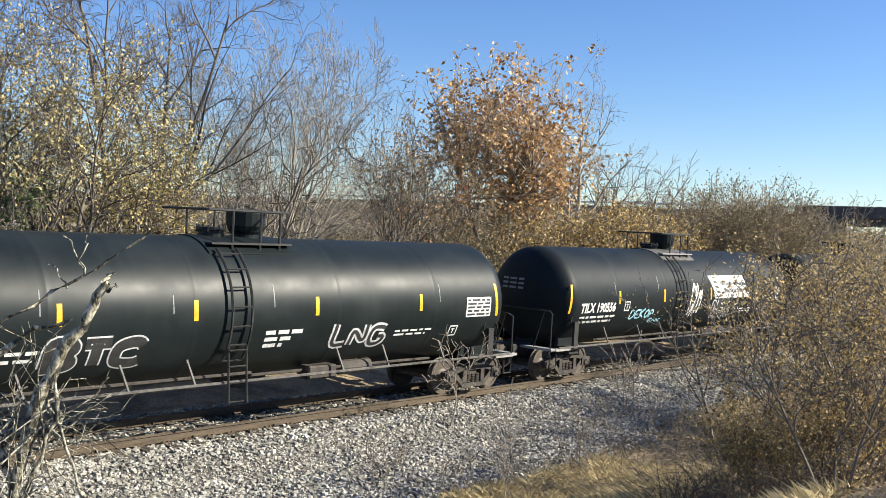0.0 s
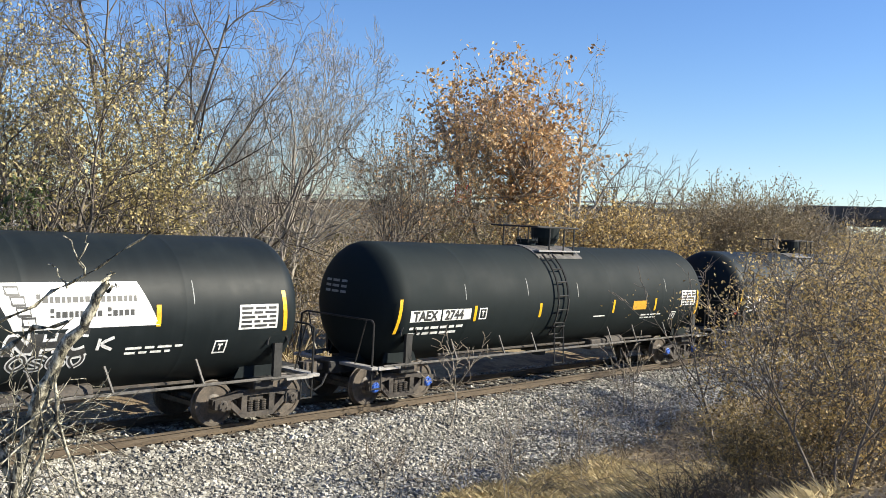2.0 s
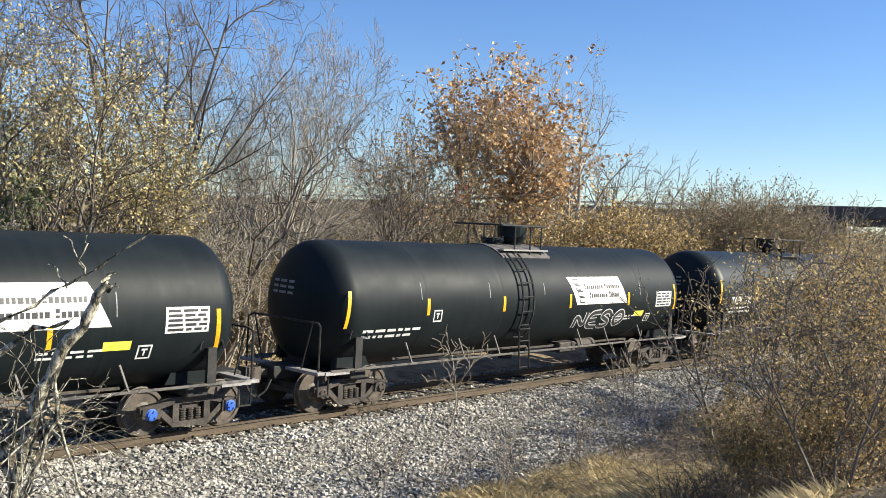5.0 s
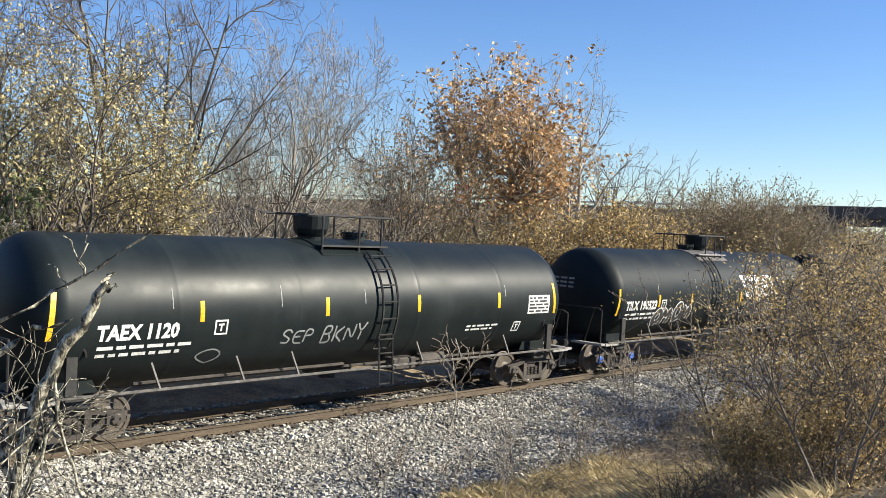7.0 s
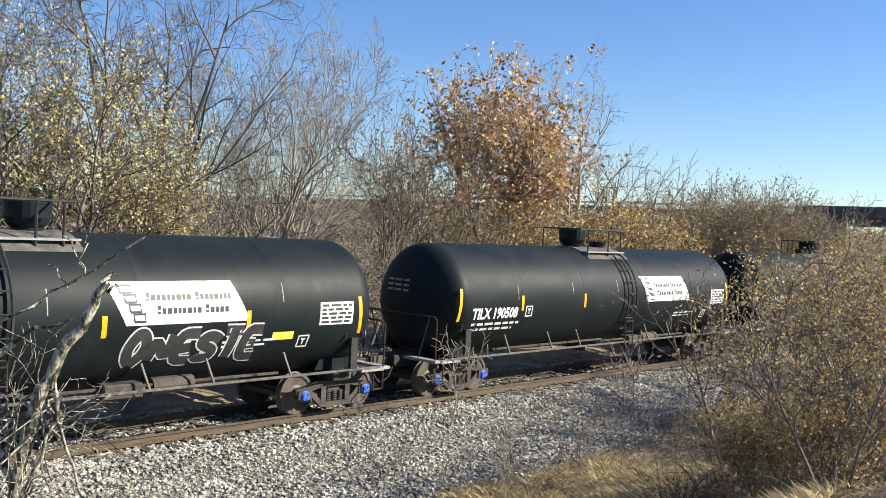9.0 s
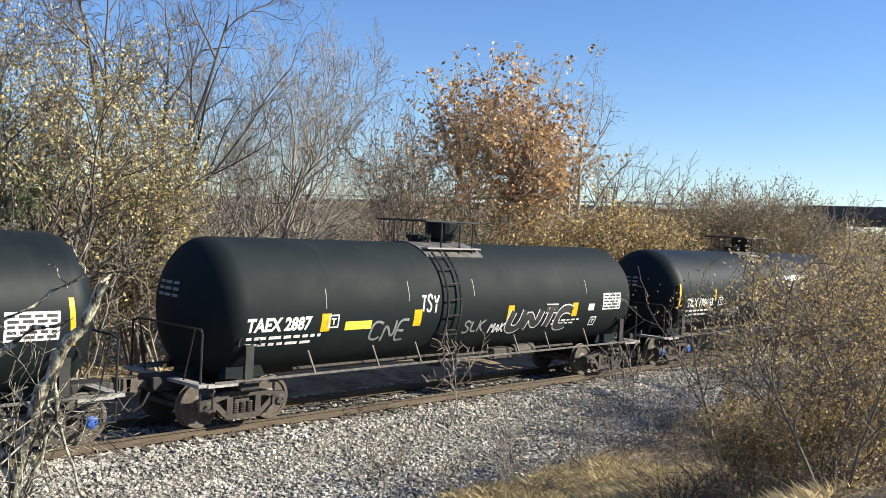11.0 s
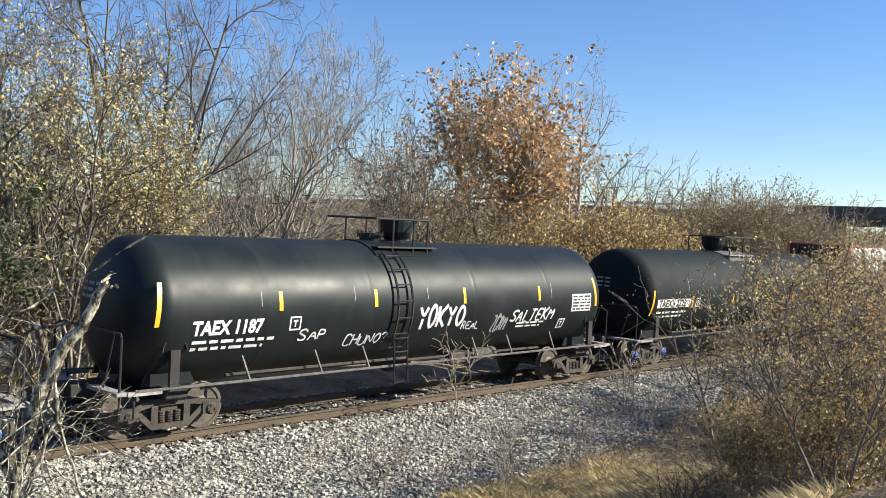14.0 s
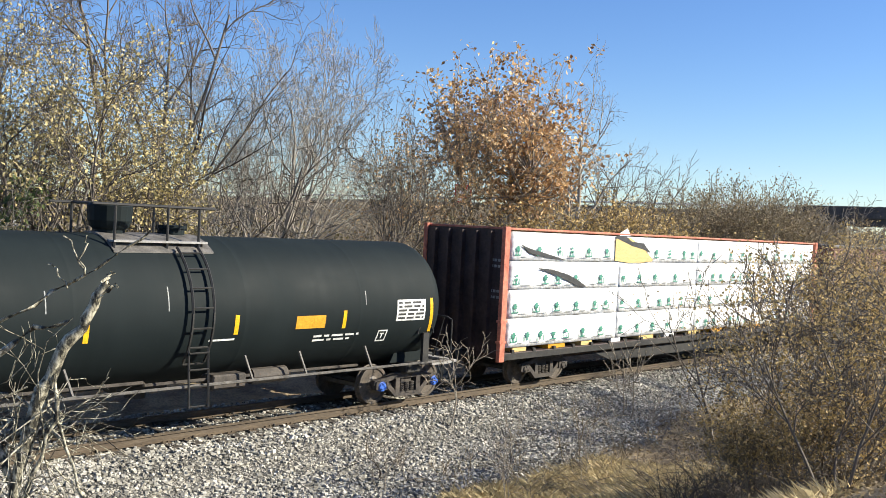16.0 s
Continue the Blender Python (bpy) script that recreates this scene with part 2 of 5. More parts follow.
def ground_material():
    m, nt, b = shader("dry_grass_and_earth", 0.95)
    big, mid, small = grain(nt, 0.16, 5.0), grain(nt, 1.3, 6.0), grain(nt, 16.0, 4.0, (1.6, 0.8, 1))
    c = ramp(nt, big, [(0.35, (0.22, 0.16, 0.09)), (0.65, (0.44, 0.35, 0.2))])
    c = blend(nt, ramp(nt, mid, [(0.42, (0, 0, 0)), (0.62, (1, 1, 1))]), c, (0.16, 0.115, 0.068))
    c = blend(nt, 0.7, c, ramp(nt, small, [(0.3, (0.3, 0.3, 0.3)), (0.7, (1.6, 1.6, 1.6))]), "MULTIPLY")
    nt.links.new(c, b.inputs["Base Color"])
    bump(nt, b, small, 0.8, 0.04)
    return m


ground = new("ground", mesh_of("ground", gv, gf, [ground_material()], smooth=True))
tagged(ground, "dry grass and bare earth beside the railway", "ground", kind="structure")

# ---- the line: ballast, sleepers and rails ----
def ballast_bed():
    bx = list(np.arange(-12, 60, 0.35)) + list(np.arange(60, 420, 4.0))
    by = list(np.arange(-6.9, 3.6, 0.24))
    v = []
    for x in bx:
        edge = -5.5 + 0.6 * noise.noise((x * 0.45, 1.0, 0.0)) + 1.4 * smoothstep(16, 27, x)
        for y in by:
            out = max(smoothstep(edge + 0.5, edge - 0.7, y), smoothstep(1.7, 2.7, y))
            v.append((x, y, height(x, y) + 0.035 - 0.22 * out + 0.02 * noise.noise((x * 2.1, y * 2.1, 9))))
    n = len(by)
    f = [(i * n + j, (i + 1) * n + j, (i + 1) * n + j + 1, i * n + j + 1) for i in range(len(bx) - 1) for j in range(n - 1)]
    return tagged(new("ballast", mesh_of("ballast", v, f, [GRAVEL], smooth=True)), "pale grey crushed-stone ballast under the track", "ballast", kind="structure")


def stones(count):
    """Loose crushed stones, each a rough block."""
    rng = np.random.default_rng(5)
    x = 5.5 + 40 * rng.random(count) ** 1.5
    y = np.where(rng.random(count) < 0.8, rng.uniform(-6.0, -0.85, count), np.where(rng.random(count) < 0.6, rng.uniform(-0.64, 0.64, count), rng.uniform(0.85, 1.9, count)))
    edge = np.array([-5.4 + 0.6 * noise.noise((a * 0.45, 1.0, 0.0)) + 1.4 * smoothstep(16, 27, a) for a in x])
    keep = (y > edge - 0.5 * rng.random(count) ** 2) & ~((np.abs(np.abs(y) - 0.72) < 0.1))
    x, y = x[keep], y[keep]
    n = len(x)
    z = np.array([height(a, b) for a, b in zip(x, y)]) + 0.045
    size = rng.uniform(0.018, 0.04, (n, 1, 1)) * np.where(rng.random((n, 1, 1)) < 0.1, 1.35, 1.0)
    cube = np.array([(i, j, k) for i in (-1, 1) for j in (-1, 1) for k in (-1, 1)], float)
    p = cube[None] * (0.6 + 0.5 * rng.random((n, 8, 3))) * size * np.array([1.0, 0.9, 0.7])
    a, b = rng.uniform(0, 6.28, n), rng.uniform(-0.7, 0.7, n)
    ca, sa, cb, sb = np.cos(a)[:, None], np.sin(a)[:, None], np.cos(b)[:, None], np.sin(b)[:, None]
    px, py, pz = p[..., 0], p[..., 1], p[..., 2]
    px, pz = px * cb + pz * sb, -px * sb + pz * cb
    px, py = px * ca - py * sa, px * sa + py * ca
    v = np.stack([px + x[:, None], py + y[:, None], pz + z[:, None]], -1).reshape(-1, 3)
    q = np.array([(0, 1, 3, 2), (4, 6, 7, 5), (0, 4, 5, 1), (2, 3, 7, 6), (0, 2, 6, 4), (1, 5, 7, 3)])
    f = (q[None] + 8 * np.arange(n)[:, None, None]).reshape(-1, 4)
    ob = new("ballast_stones", mesh_of("ballast_stones", v.tolist(), f.tolist(), [STONE]))
    return tagged(ob, "loose pale grey crushed stones beside the rails", "stones", kind="stuff")


def rail_profile(bm, y, x0, x1):
    prof = [(-0.07, -0.17), (0.07, -0.17), (0.07, -0.158), (0.012, -0.135), (0.01, -0.045), (0.036, -0.035), (0.036, -0.006), (0.028, 0), (-0.028, 0), (-0.036, -0.006), (-0.036, -0.035), (-0.01, -0.045), (-0.012, -0.135), (-0.07, -0.158)]
    a = [bm.verts.new((x0, y + p, z)) for p, z in prof]
    b = [bm.verts.new((x1, y + p, z)) for p, z in prof]
    n = len(prof)
    for i in range(n):
        bm.faces.new((a[i], a[(i + 1) % n], b[(i + 1) % n], b[i]))
    bm.faces.new(a), bm.faces.new(b)
    bmesh.ops.recalc_face_normals(bm, faces=bm.faces)


def railway_track():
    track = thing("railway_track", "single railway track of rusty rails on weathered wooden sleepers", "railway track", kind="structure")
    for y in (-0.7535, 0.7535):
        bm = bmesh.new()
        rail_profile(bm, y, -60, 420)
        part("rail", bm, RAIL, track, "rusty brown steel rail")
    rng = random.Random(3)
    bm = bmesh.new()
    box(bm, -0.115, 0.115, -1.3, 1.3, -0.34, -0.172, 0.012)
    first = part("sleeper", bm, SLEEPER, track)
    bm = bmesh.new()
    for y in (-0.7535, 0.7535):
        box(bm, -0.09, 0.09, y - 0.17, y + 0.17, -0.1715, -0.163)
        for dx in (-0.055, 0.055):
            for dy in (-0.09, 0.09):
                box(bm, dx - 0.012, dx + 0.012, y + dy - 0.018, y + dy + 0.018, -0.163, -0.14)
    plate = part("tie_plate", bm, RAIL, first)
    anchors = bmesh.new()
    for k in range(260):
        x = -2 + 0.51 * k + rng.uniform(-0.03, 0.03)
        m = pose(x, rng.uniform(-0.05, 0.05), rng.uniform(-0.006, 0.004), 0, 0, rng.uniform(-1.5, 1.5))
        if k == 0:
            first.matrix_basis = m
        else:
            s = again("sleeper", first, track, m)
            again("tie_plate", plate, s)
        if k % 4 == 1:
            for y in (-0.7535, 0.7535):
                box(anchors, x + 0.13, x + 0.155, y - 0.1, y - 0.06, -0.19, -0.12)
                box(anchors, x + 0.13, x + 0.155, y + 0.05, y + 0.1, -0.19, -0.125)
    part("rail_anchors", anchors, IRON, track, "dark steel rail anchors")
    return track


# ---- tank cars ----
R, ZC, HALF, HEAD = 1.503, 2.352, 7.84, 0.74
PITCH_L, TRUCK_X, AXLE = 17.77, 6.77, 0.889


def wrap(x, s, off=0.004):
    """A point on the tank's near side: x along it, s up its curve from mid-height."""
    a = s / R
    return (x - 0.1, -(R + off) * math.cos(a), ZC + (R + off) * math.sin(a))


def patch(bm, x0, x1, s0, s1, off=0.004, skew=0.0, n=6):
    """A thin sheet stuck on the curve."""
    rows = []
    for i in range(n + 1):
        s = s0 + (s1 - s0) * i / n
        dx = skew * (1 - i / n)
        rows.append([bm.verts.new(wrap(x0 + dx, s, off)), bm.verts.new(wrap(x1 + dx, s, off))])
    for a, b in zip(rows, rows[1:]):
        bm.faces.new((a[0], a[1], b[1], b[0]))
    return bm


def ribbon(bm, pts, w, off=0.005):
    """A painted stroke on the curve."""
    prev = None
    for i, (x, s) in enumerate(pts):
        a, b = pts[max(0, i - 1)], pts[min(len(pts) - 1, i + 1)]
        dx, ds = b[0] - a[0], b[1] - a[1]
        k = w / 2 / (math.hypot(dx, ds) or 1)
        pair = [bm.verts.new(wrap(x - ds * k, s + dx * k, off)), bm.verts.new(wrap(x + ds * k, s - dx * k, off))]
        if prev:
            bm.faces.new((prev[0], prev[1], pair[1], pair[0]))
        prev = pair
    return bm


def lettering(text, size, x, s, parent, material, name="lettering", off=0.006, skew=0.0, wide=1.0, flat=None):
    """Words in the built-in font, bent onto the tank, or lying on a flat side at y = flat."""
    cu = bpy.data.curves.new(name, "FONT")
    cu.body, cu.size, cu.offset = text, size, 0.042 * size
    cu.resolution_u = 2
    tmp = bpy.data.objects.new(name, cu)
    me = bpy.data.meshes.new_from_object(tmp)
    bpy.data.objects.remove(tmp)
    bpy.data.curves.remove(cu)
    if flat is None:
        bm = bmesh.new()
        bm.from_mesh(me)
        for k in range(1, 7):
            bmesh.ops.bisect_plane(bm, geom=bm.verts[:] + bm.edges[:] + bm.faces[:], plane_co=(0, size * 0.74 * k / 7, 0), plane_no=(0, 1, 0))
        bm.to_mesh(me)
        bm.free()
    for v in me.vertices:
        if flat is None:
            v.co = wrap(x + v.co.x * wide + skew * v.co.y, s + v.co.y, off)
        else:
            v.co = (x + v.co.x * wide, flat, s + v.co.y)
    me.materials.append(material)
    ob = new(name, me)
    ob.parent = parent
    return ob


def bars(bm, x0, x1, s, h, rng, gap=0.05):
    """Writing too small to read: a row of plain bars."""
    x = x0
    while x < x1 - 0.05:
        w = min(rng.uniform(0.1, 0.34), x1 - x)
        patch(bm, x, x + w, s, s + h, 0.0055, n=1)
        x += w + gap


def scrawl(rng, x0, x1, s, h, letters):
    """A run of handwriting: zigzags and loops."""
    strokes = []
    w = (x1 - x0) / letters
    for k in range(letters):
        cx = x0 + w * (k + 0.5)
        kind = rng.randrange(4)
        if kind == 0:
            pts = [(-0.4, -0.5), (-0.3, 0.5), (0.0, -0.1), (0.3, 0.5), (0.4, -0.5)]
        elif kind == 1:
            pts = [(0.4 * math.cos(a * 0.6), 0.5 * math.sin(a * 0.6)) for a in range(1, 11)]
        elif kind == 2:
            pts = [(-0.35, 0.45), (0.35, 0.5), (-0.3, -0.45), (0.4, -0.5)]
        else:
            pts = [(-0.35, -0.5), (-0.3, 0.55), (0.3, 0.3), (-0.2, 0.0), (0.4, -0.5)]
        j = rng.uniform(0.75, 1.2)
        strokes.append([(cx + p * w * 1.05 + 0.2 * q * h, s + q * h * j) for p, q in pts])
    return strokes


def rounded(pts, times=2):
    """Cuts a line's corners."""
    for _ in range(times):
        out = [pts[0]]
        for (a, b), (c, d) in zip(pts, pts[1:]):
            out += [(0.75 * a + 0.25 * c, 0.75 * b + 0.25 * d), (0.25 * a + 0.75 * c, 0.25 * b + 0.75 * d)]
        pts = out + [pts[-1]]
    return pts


def graffiti(car, x0, x1, s0, s1, material, seed, letters=5, width=0.05, label=""):
    rng = random.Random(seed)
    bm = bmesh.new()
    for st in scrawl(rng, x0, x1, (s0 + s1) / 2, s1 - s0, letters):
        ribbon(bm, rounded(st), width)
    return part("graffiti", bm, material, car, label)


# brush strokes of hand-painted letters, on a grid of eight by eight
GLYPHS = {
    "A": "00 48 80|23 63", "B": "00 08 68 76 54 04|54 72 60 00", "C": "87 68 28 06 02 20 60 81", "D": "00 08 48 86 82 40 00", "E": "80 00 08 88|04 64", "G": "87 68 28 06 02 20 60 82 84 54",
    "H": "00 08|80 88|04 84", "I": "40 48", "K": "00 08|88 04 80", "L": "08 00 80", "M": "00 08 43 88 80", "N": "00 08 80 88", "O": "40 72 85 68 38 05 12 40", "P": "00 08 58 76 54 04",
    "R": "00 08 58 76 54 04|34 80", "S": "86 68 28 06 15 63 72 60 10 01", "T": "40 48|08 88", "U": "08 02 20 60 82 88", "Y": "08 44 88|44 40", "?": "06 18 58 76 44 43|41 40",
}


def hand_painted(car, text, x0, x1, s0, s1, material, width, seed, label, outlined=0.0, lean=0.1):
    """Sprayed letters stretched over a stretch of the tank; outlined: how much of the stroke is black inside."""
    rng = random.Random(seed)
    step = (x1 - x0) / len(text)
    outer, inner = bmesh.new(), bmesh.new()
    for i, c in enumerate(text):
        if c == " ":
            continue
        base, top = s0 + rng.uniform(-0.06, 0.06) * (s1 - s0), s1 + rng.uniform(-0.1, 0.1) * (s1 - s0)
        wide = step * rng.uniform(0.72, 0.84)
        for stroke in GLYPHS[c].split("|"):
            pts = []
            for q in stroke.split():
                u, v = int(q[0]) / 8 + rng.gauss(0, 0.025), int(q[1]) / 8 + rng.gauss(0, 0.025)
                pts.append((x0 + i * step + u * wide + lean * v * (s1 - s0), base + v * (top - base)))
            pts = rounded(pts, 2)
            ribbon(outer, pts, width, 0.005 + 0.0002 * i)
            if outlined:
                ribbon(inner, pts, width * outlined, 0.0085)
    paint = part("graffiti", outer, material, car, label)
    if outlined:
        part("graffiti_fill", inner, INK, paint, "black inside the letters")
    else:
        inner.free()


def side_frame(bm, x, side):
    """A cast truck side: arched top chord, sloping bottom chord, columns and axle boxes."""
    y0, y1 = side * 0.93, side * 1.07
    prism(bm, [(x - 1.12, 0.5), (x - 1.12, 0.6), (x - 0.7, 0.66), (x - 0.4, 0.74), (x + 0.4, 0.74), (x + 0.7, 0.66), (x + 1.12, 0.6), (x + 1.12, 0.5), (x + 0.72, 0.54), (x + 0.4, 0.61), (x - 0.4, 0.61), (x - 0.72, 0.54)], y0, y1)
    prism(bm, [(x - 0.72, 0.44), (x - 0.4, 0.16), (x + 0.4, 0.16), (x + 0.72, 0.44), (x + 0.66, 0.54), (x + 0.36, 0.27), (x - 0.36, 0.27), (x - 0.66, 0.54)], y0, y1)
    for k in (-1, 1):
        prism(bm, [(x + k * 0.28, 0.26), (x + k * 0.42, 0.26), (x + k * 0.42, 0.63), (x + k * 0.28, 0.63)], y0 - side * 0.005, y1 + side * 0.005)
        prism(bm, [(x + k * 0.7, 0.36), (x + k * 1.08, 0.4), (x + k * 1.08, 0.58), (x + k * 0.7, 0.58)], y0 + side * 0.01, y1 + side * 0.03)


def wheelset(car, x, cap):
    """An axle with two wheels and its bearing caps, turning about the axle."""
    bm = bmesh.new()
    lathe(bm, [(-1.08, 0.075), (-0.85, 0.085), (-0.6, 0.095), (0.6, 0.095), (0.85, 0.085), (1.08, 0.075)], 12, "y")
    ws = part("wheelset", bm, WHEEL, car, "rusty steel axle with two wheels", True)
    ws.location = (x, 0, 0.457)
    for side in (-1, 1):
        bm = bmesh.new()
        prof = [(0.66, 0.1), (0.66, 0.15), (0.7, 0.2), (0.665, 0.36), (0.655, 0.4), (0.65, 0.482), (0.675, 0.484), (0.69, 0.462), (0.795, 0.455), (0.8, 0.445), (0.8, 0.385), (0.775, 0.37), (0.765, 0.2), (0.79, 0.15), (0.82, 0.13), (0.82, 0.1)]
        lathe(bm, [(side * u, r) for u, r in prof], 32, "y")
        part("wheel", bm, WHEEL, ws, "dished steel wheel with a worn rim")
        bm = bmesh.new()
        lathe(bm, [(side * 1.0, 0.12), (side * 1.1, 0.125), (side * 1.12, 0.1), (side * 1.135, 0.1), (side * 1.14, 0.07)], 14, "y")
        for k in range(3):
            a = 2.094 * k
            rod(bm, (0.07 * math.cos(a), side * 1.13, 0.07 * math.sin(a)), (0.07 * math.cos(a), side * 1.165, 0.07 * math.sin(a)), 0.018, 6)
        part("bearing_cap", bm, cap, ws, "painted roller bearing cap with three bolts")
    return ws


def running_gear(car, half, truck_x, cap):
    """Two trucks, their wheelsets, stub sills and couplers."""
    for e in (-1, 1):
        x = e * truck_x
        bm = bmesh.new()
        side_frame(bm, x, -1)
        side_frame(bm, x, 1)
        box(bm, x - 0.2, x + 0.2, -1.0, 1.0, 0.42, 0.68, 0.03)
        box(bm, x - 1.25, x - 1.17, -0.75, 0.75, 0.4, 0.5)
        box(bm, x + 1.17, x + 1.25, -0.75, 0.75, 0.4, 0.5)
        truck = part("truck", bm, TRUCK, car, "dusty brown cast-steel truck frame")
        for side in (-1, 1):
            for k in (-0.17, 0, 0.17):
                bm = bmesh.new()
                coil = []
                for n in range(5):
                    coil += [(0.28 + 0.045 * n, 0.05), (0.29 + 0.045 * n, 0.077), (0.31 + 0.045 * n, 0.077), (0.32 + 0.045 * n, 0.05)]
                lathe(bm, coil, 8, "z", (x + k, side * 1.0, 0))
                part("spring", bm, TRUCK, truck, "coil spring")
        for k in (-1, 1):
            wheelset(car, x + k * AXLE, cap)
        bm = bmesh.new()
        box(bm, x - 0.55 if e > 0 else -half + 0.45, half - 0.45 if e > 0 else x + 0.55, -0.3, 0.3, 0.72, 1.02, 0.02)
        box(bm, x - 0.25, x + 0.25, -1.25, 1.25, 0.74, 0.98, 0.03)
        part("stub_sill", bm, IRON, car, "black steel sill above the truck")
        bm = bmesh.new()
        xe = e * half
        box(bm, min(xe - e * 0.46, xe - e * 0.06), max(xe - e * 0.46, xe - e * 0.06), -0.09, 0.09, 0.8, 0.95, 0.02)
        prism(bm, [(xe - e * 0.2, 0.72), (xe + e * 0.03, 0.76), (xe + e * 0.05, 1.0), (xe - e * 0.2, 1.03)], -0.17, 0.12)
        part("coupler", bm, WHEEL, car, "rusty knuckle coupler")
        bm = bmesh.new()
        pipe(bm, [(xe - e * 0.35, -0.35, 0.75), (xe - e * 0.2, -0.36, 0.5), (xe - e * 0.02, -0.3, 0.38), (xe + e * 0.04, -0.2, 0.42)], 0.025)
        part("air_hose", bm, INK, car, "black rubber air hose")


def tank_car_body(mirror, paint, cap, pale_pad):
    """One tank car without its markings. mirror: the top fittings turned end for end."""
    k = -1 if mirror else 1
    car = thing("tank_car", "black tank car", "tank car", "tank cars of the train")
    bm = bmesh.new()
    prof = []
    for i in range(11):
        a = math.pi / 2 * i / 10
        prof.append((-HALF + HEAD - HEAD * math.cos(a), max(0.001, R * math.sin(a))))
    seams = (-4.9, -2.0, 1.6, 4.7)
    body = [(-HALF + HEAD + 0.05, R)]
    for sx in seams:
        body += [(sx - 0.12, R), (sx - 0.03, R), (sx - 0.012, R + 0.002), (sx + 0.012, R + 0.002), (sx + 0.03, R), (sx + 0.12, R)]
    body.append((HALF - HEAD - 0.05, R))
    prof = prof + body + [(-u, r) for u, r in reversed(prof)]
    lathe(bm, prof, 72, "x", (0, 0, ZC))
    part("tank", bm, paint, car, "", True)
    # top platform
    bm = bmesh.new()
    x0, x1 = (-1.4, 0.75) if k > 0 else (-1.0, 1.15)
    n = 14
    top = []
    for i in range(n + 1):
        a = radians(52 + 76 * i / n)
        top.append((-(R + 0.03) * math.cos(a), ZC + (R + 0.03) * math.sin(a)))
    for i in range(n):
        (ya, za), (yb, zb) = top[i], top[i + 1]
        v = [bm.verts.new(p) for p in ((x0, ya, za), (x1, ya, za), (x1, yb, zb), (x0, yb, zb), (x0, ya, za - 0.03), (x1, ya, za - 0.03), (x1, yb, zb - 0.03), (x0, yb, zb - 0.03))]
        for q in ((0, 1, 2, 3), (0, 3, 7, 4), (1, 5, 6, 2), (0, 4, 5, 1), (3, 2, 6, 7)):
            bm.faces.new([v[j] for j in q])
    bmesh.ops.remove_doubles(bm, verts=bm.verts, dist=0.001)
    part("saddle_pad", bm, PIPE if pale_pad else paint, car, "pale worn walkway pad" if pale_pad else "black walkway pad")
    px0, px1 = (-1.3, 0.72) if k > 0 else (-0.97, 1.05)
    for y in (-0.72, 0.72):
        bm = bmesh.new()
        box(bm, px0, px1, y - 0.16, y + 0.16, 3.72, 3.76)
        part("platform_grating", bm, DECK if pale_pad else IRON, car, "steel grating with sunlight in its pale colour" if pale_pad else "black steel grating")
    rx0, rx1 = (-1.4, 0.6) if k > 0 else (-1.4, 1.2)
    bars_ = [((rx0, y, 4.42), (rx1, y, 4.42)) for y in (-0.85, 0.85)]
    bars_ += [((x, -0.85, 4.42), (x, 0.85, 4.42)) for x in ((-0.8, 0.4, rx0) if k > 0 else (px0 + 0.02, px1 - 0.02, rx1))]
    for a, c in bars_:
        part("railing_bar", rod(bmesh.new(), a, c, 0.027), IRON, car, "black pipe top rail")
    for y in (-0.85, 0.85):
        for x in ((-0.8, -0.1, 0.4) if k > 0 else (px0 + 0.02, 0.15, px1 - 0.2)):
            part("railing_post", rod(bmesh.new(), (x, y, 3.55), (x, y, 4.42), 0.026), IRON, car, "black railing post")
    bm = bmesh.new()
    lathe(bm, [(3.7, 0.28), (3.92, 0.29), (3.98, 0.36), (4.1, 0.41), (4.38, 0.43), (4.42, 0.4), (4.43, 0.001)], 20, "z", (0.12 if k > 0 else -0.6, 0, 0))
    part("protective_housing", bm, paint, car, "black round valve housing")
    bm = bmesh.new()
    lathe(bm, [(3.75, 0.27), (3.98, 0.27), (3.99, 0.31), (4.05, 0.31), (4.06, 0.001)], 16, "z", (-0.75 * k, 0, 0))
    manway = part("manway", bm, paint, car, "bolted manway cover")
    for j in range(8):
        a = j * 0.785
        bolt = rod(bmesh.new(), (-0.75 * k + 0.3 * math.cos(a), 0.3 * math.sin(a), 3.95), (-0.75 * k + 0.3 * math.cos(a), 0.3 * math.sin(a), 4.1), 0.022, 5)
        part("bolt", bolt, IRON, manway)
    # side ladders
    for side in (-1, 1):
        lx = -1.0 if k > 0 else 0.55
        bm = bmesh.new()
        arc = []
        for i in range(13):
            a = radians(54 - 88 * i / 12)
            arc.append((side * (R + 0.1) * math.cos(a), ZC + (R + 0.1) * math.sin(a)))
        for dx in (-0.235, 0.235):
            pipe(bm, [(lx + dx, y, z) for y, z in arc], 0.03, 5)
            rod(bm, (lx + dx * 0.92, side * 1.47, 1.75), (lx + dx * 0.92, side * 1.56, 0.6), 0.024, 5)
        for i in range(7):
            a = radians(48 - 14 * i)
            y, z = side * (R + 0.1) * math.cos(a), ZC + (R + 0.1) * math.sin(a)
            rod(bm, (lx - 0.23, y, z), (lx + 0.23, y, z), 0.02, 5)
        for z in (0.62, 1.0, 1.33, 1.65):
            rod(bm, (lx - 0.22, side * 1.52, z), (lx + 0.22, side * 1.52, z), 0.018, 5)
        part("ladder", bm, IRON, car, "black steel side ladder")
        # long pipe with brackets
        bm = bmesh.new()
        pipe(bm, [(-7.75, side * 1.42, 1.0), (7.75, side * 1.42, 1.0)], 0.032)
        part("side_pipe", bm, PIPE, car, "dusty pipe rail along the tank's foot")
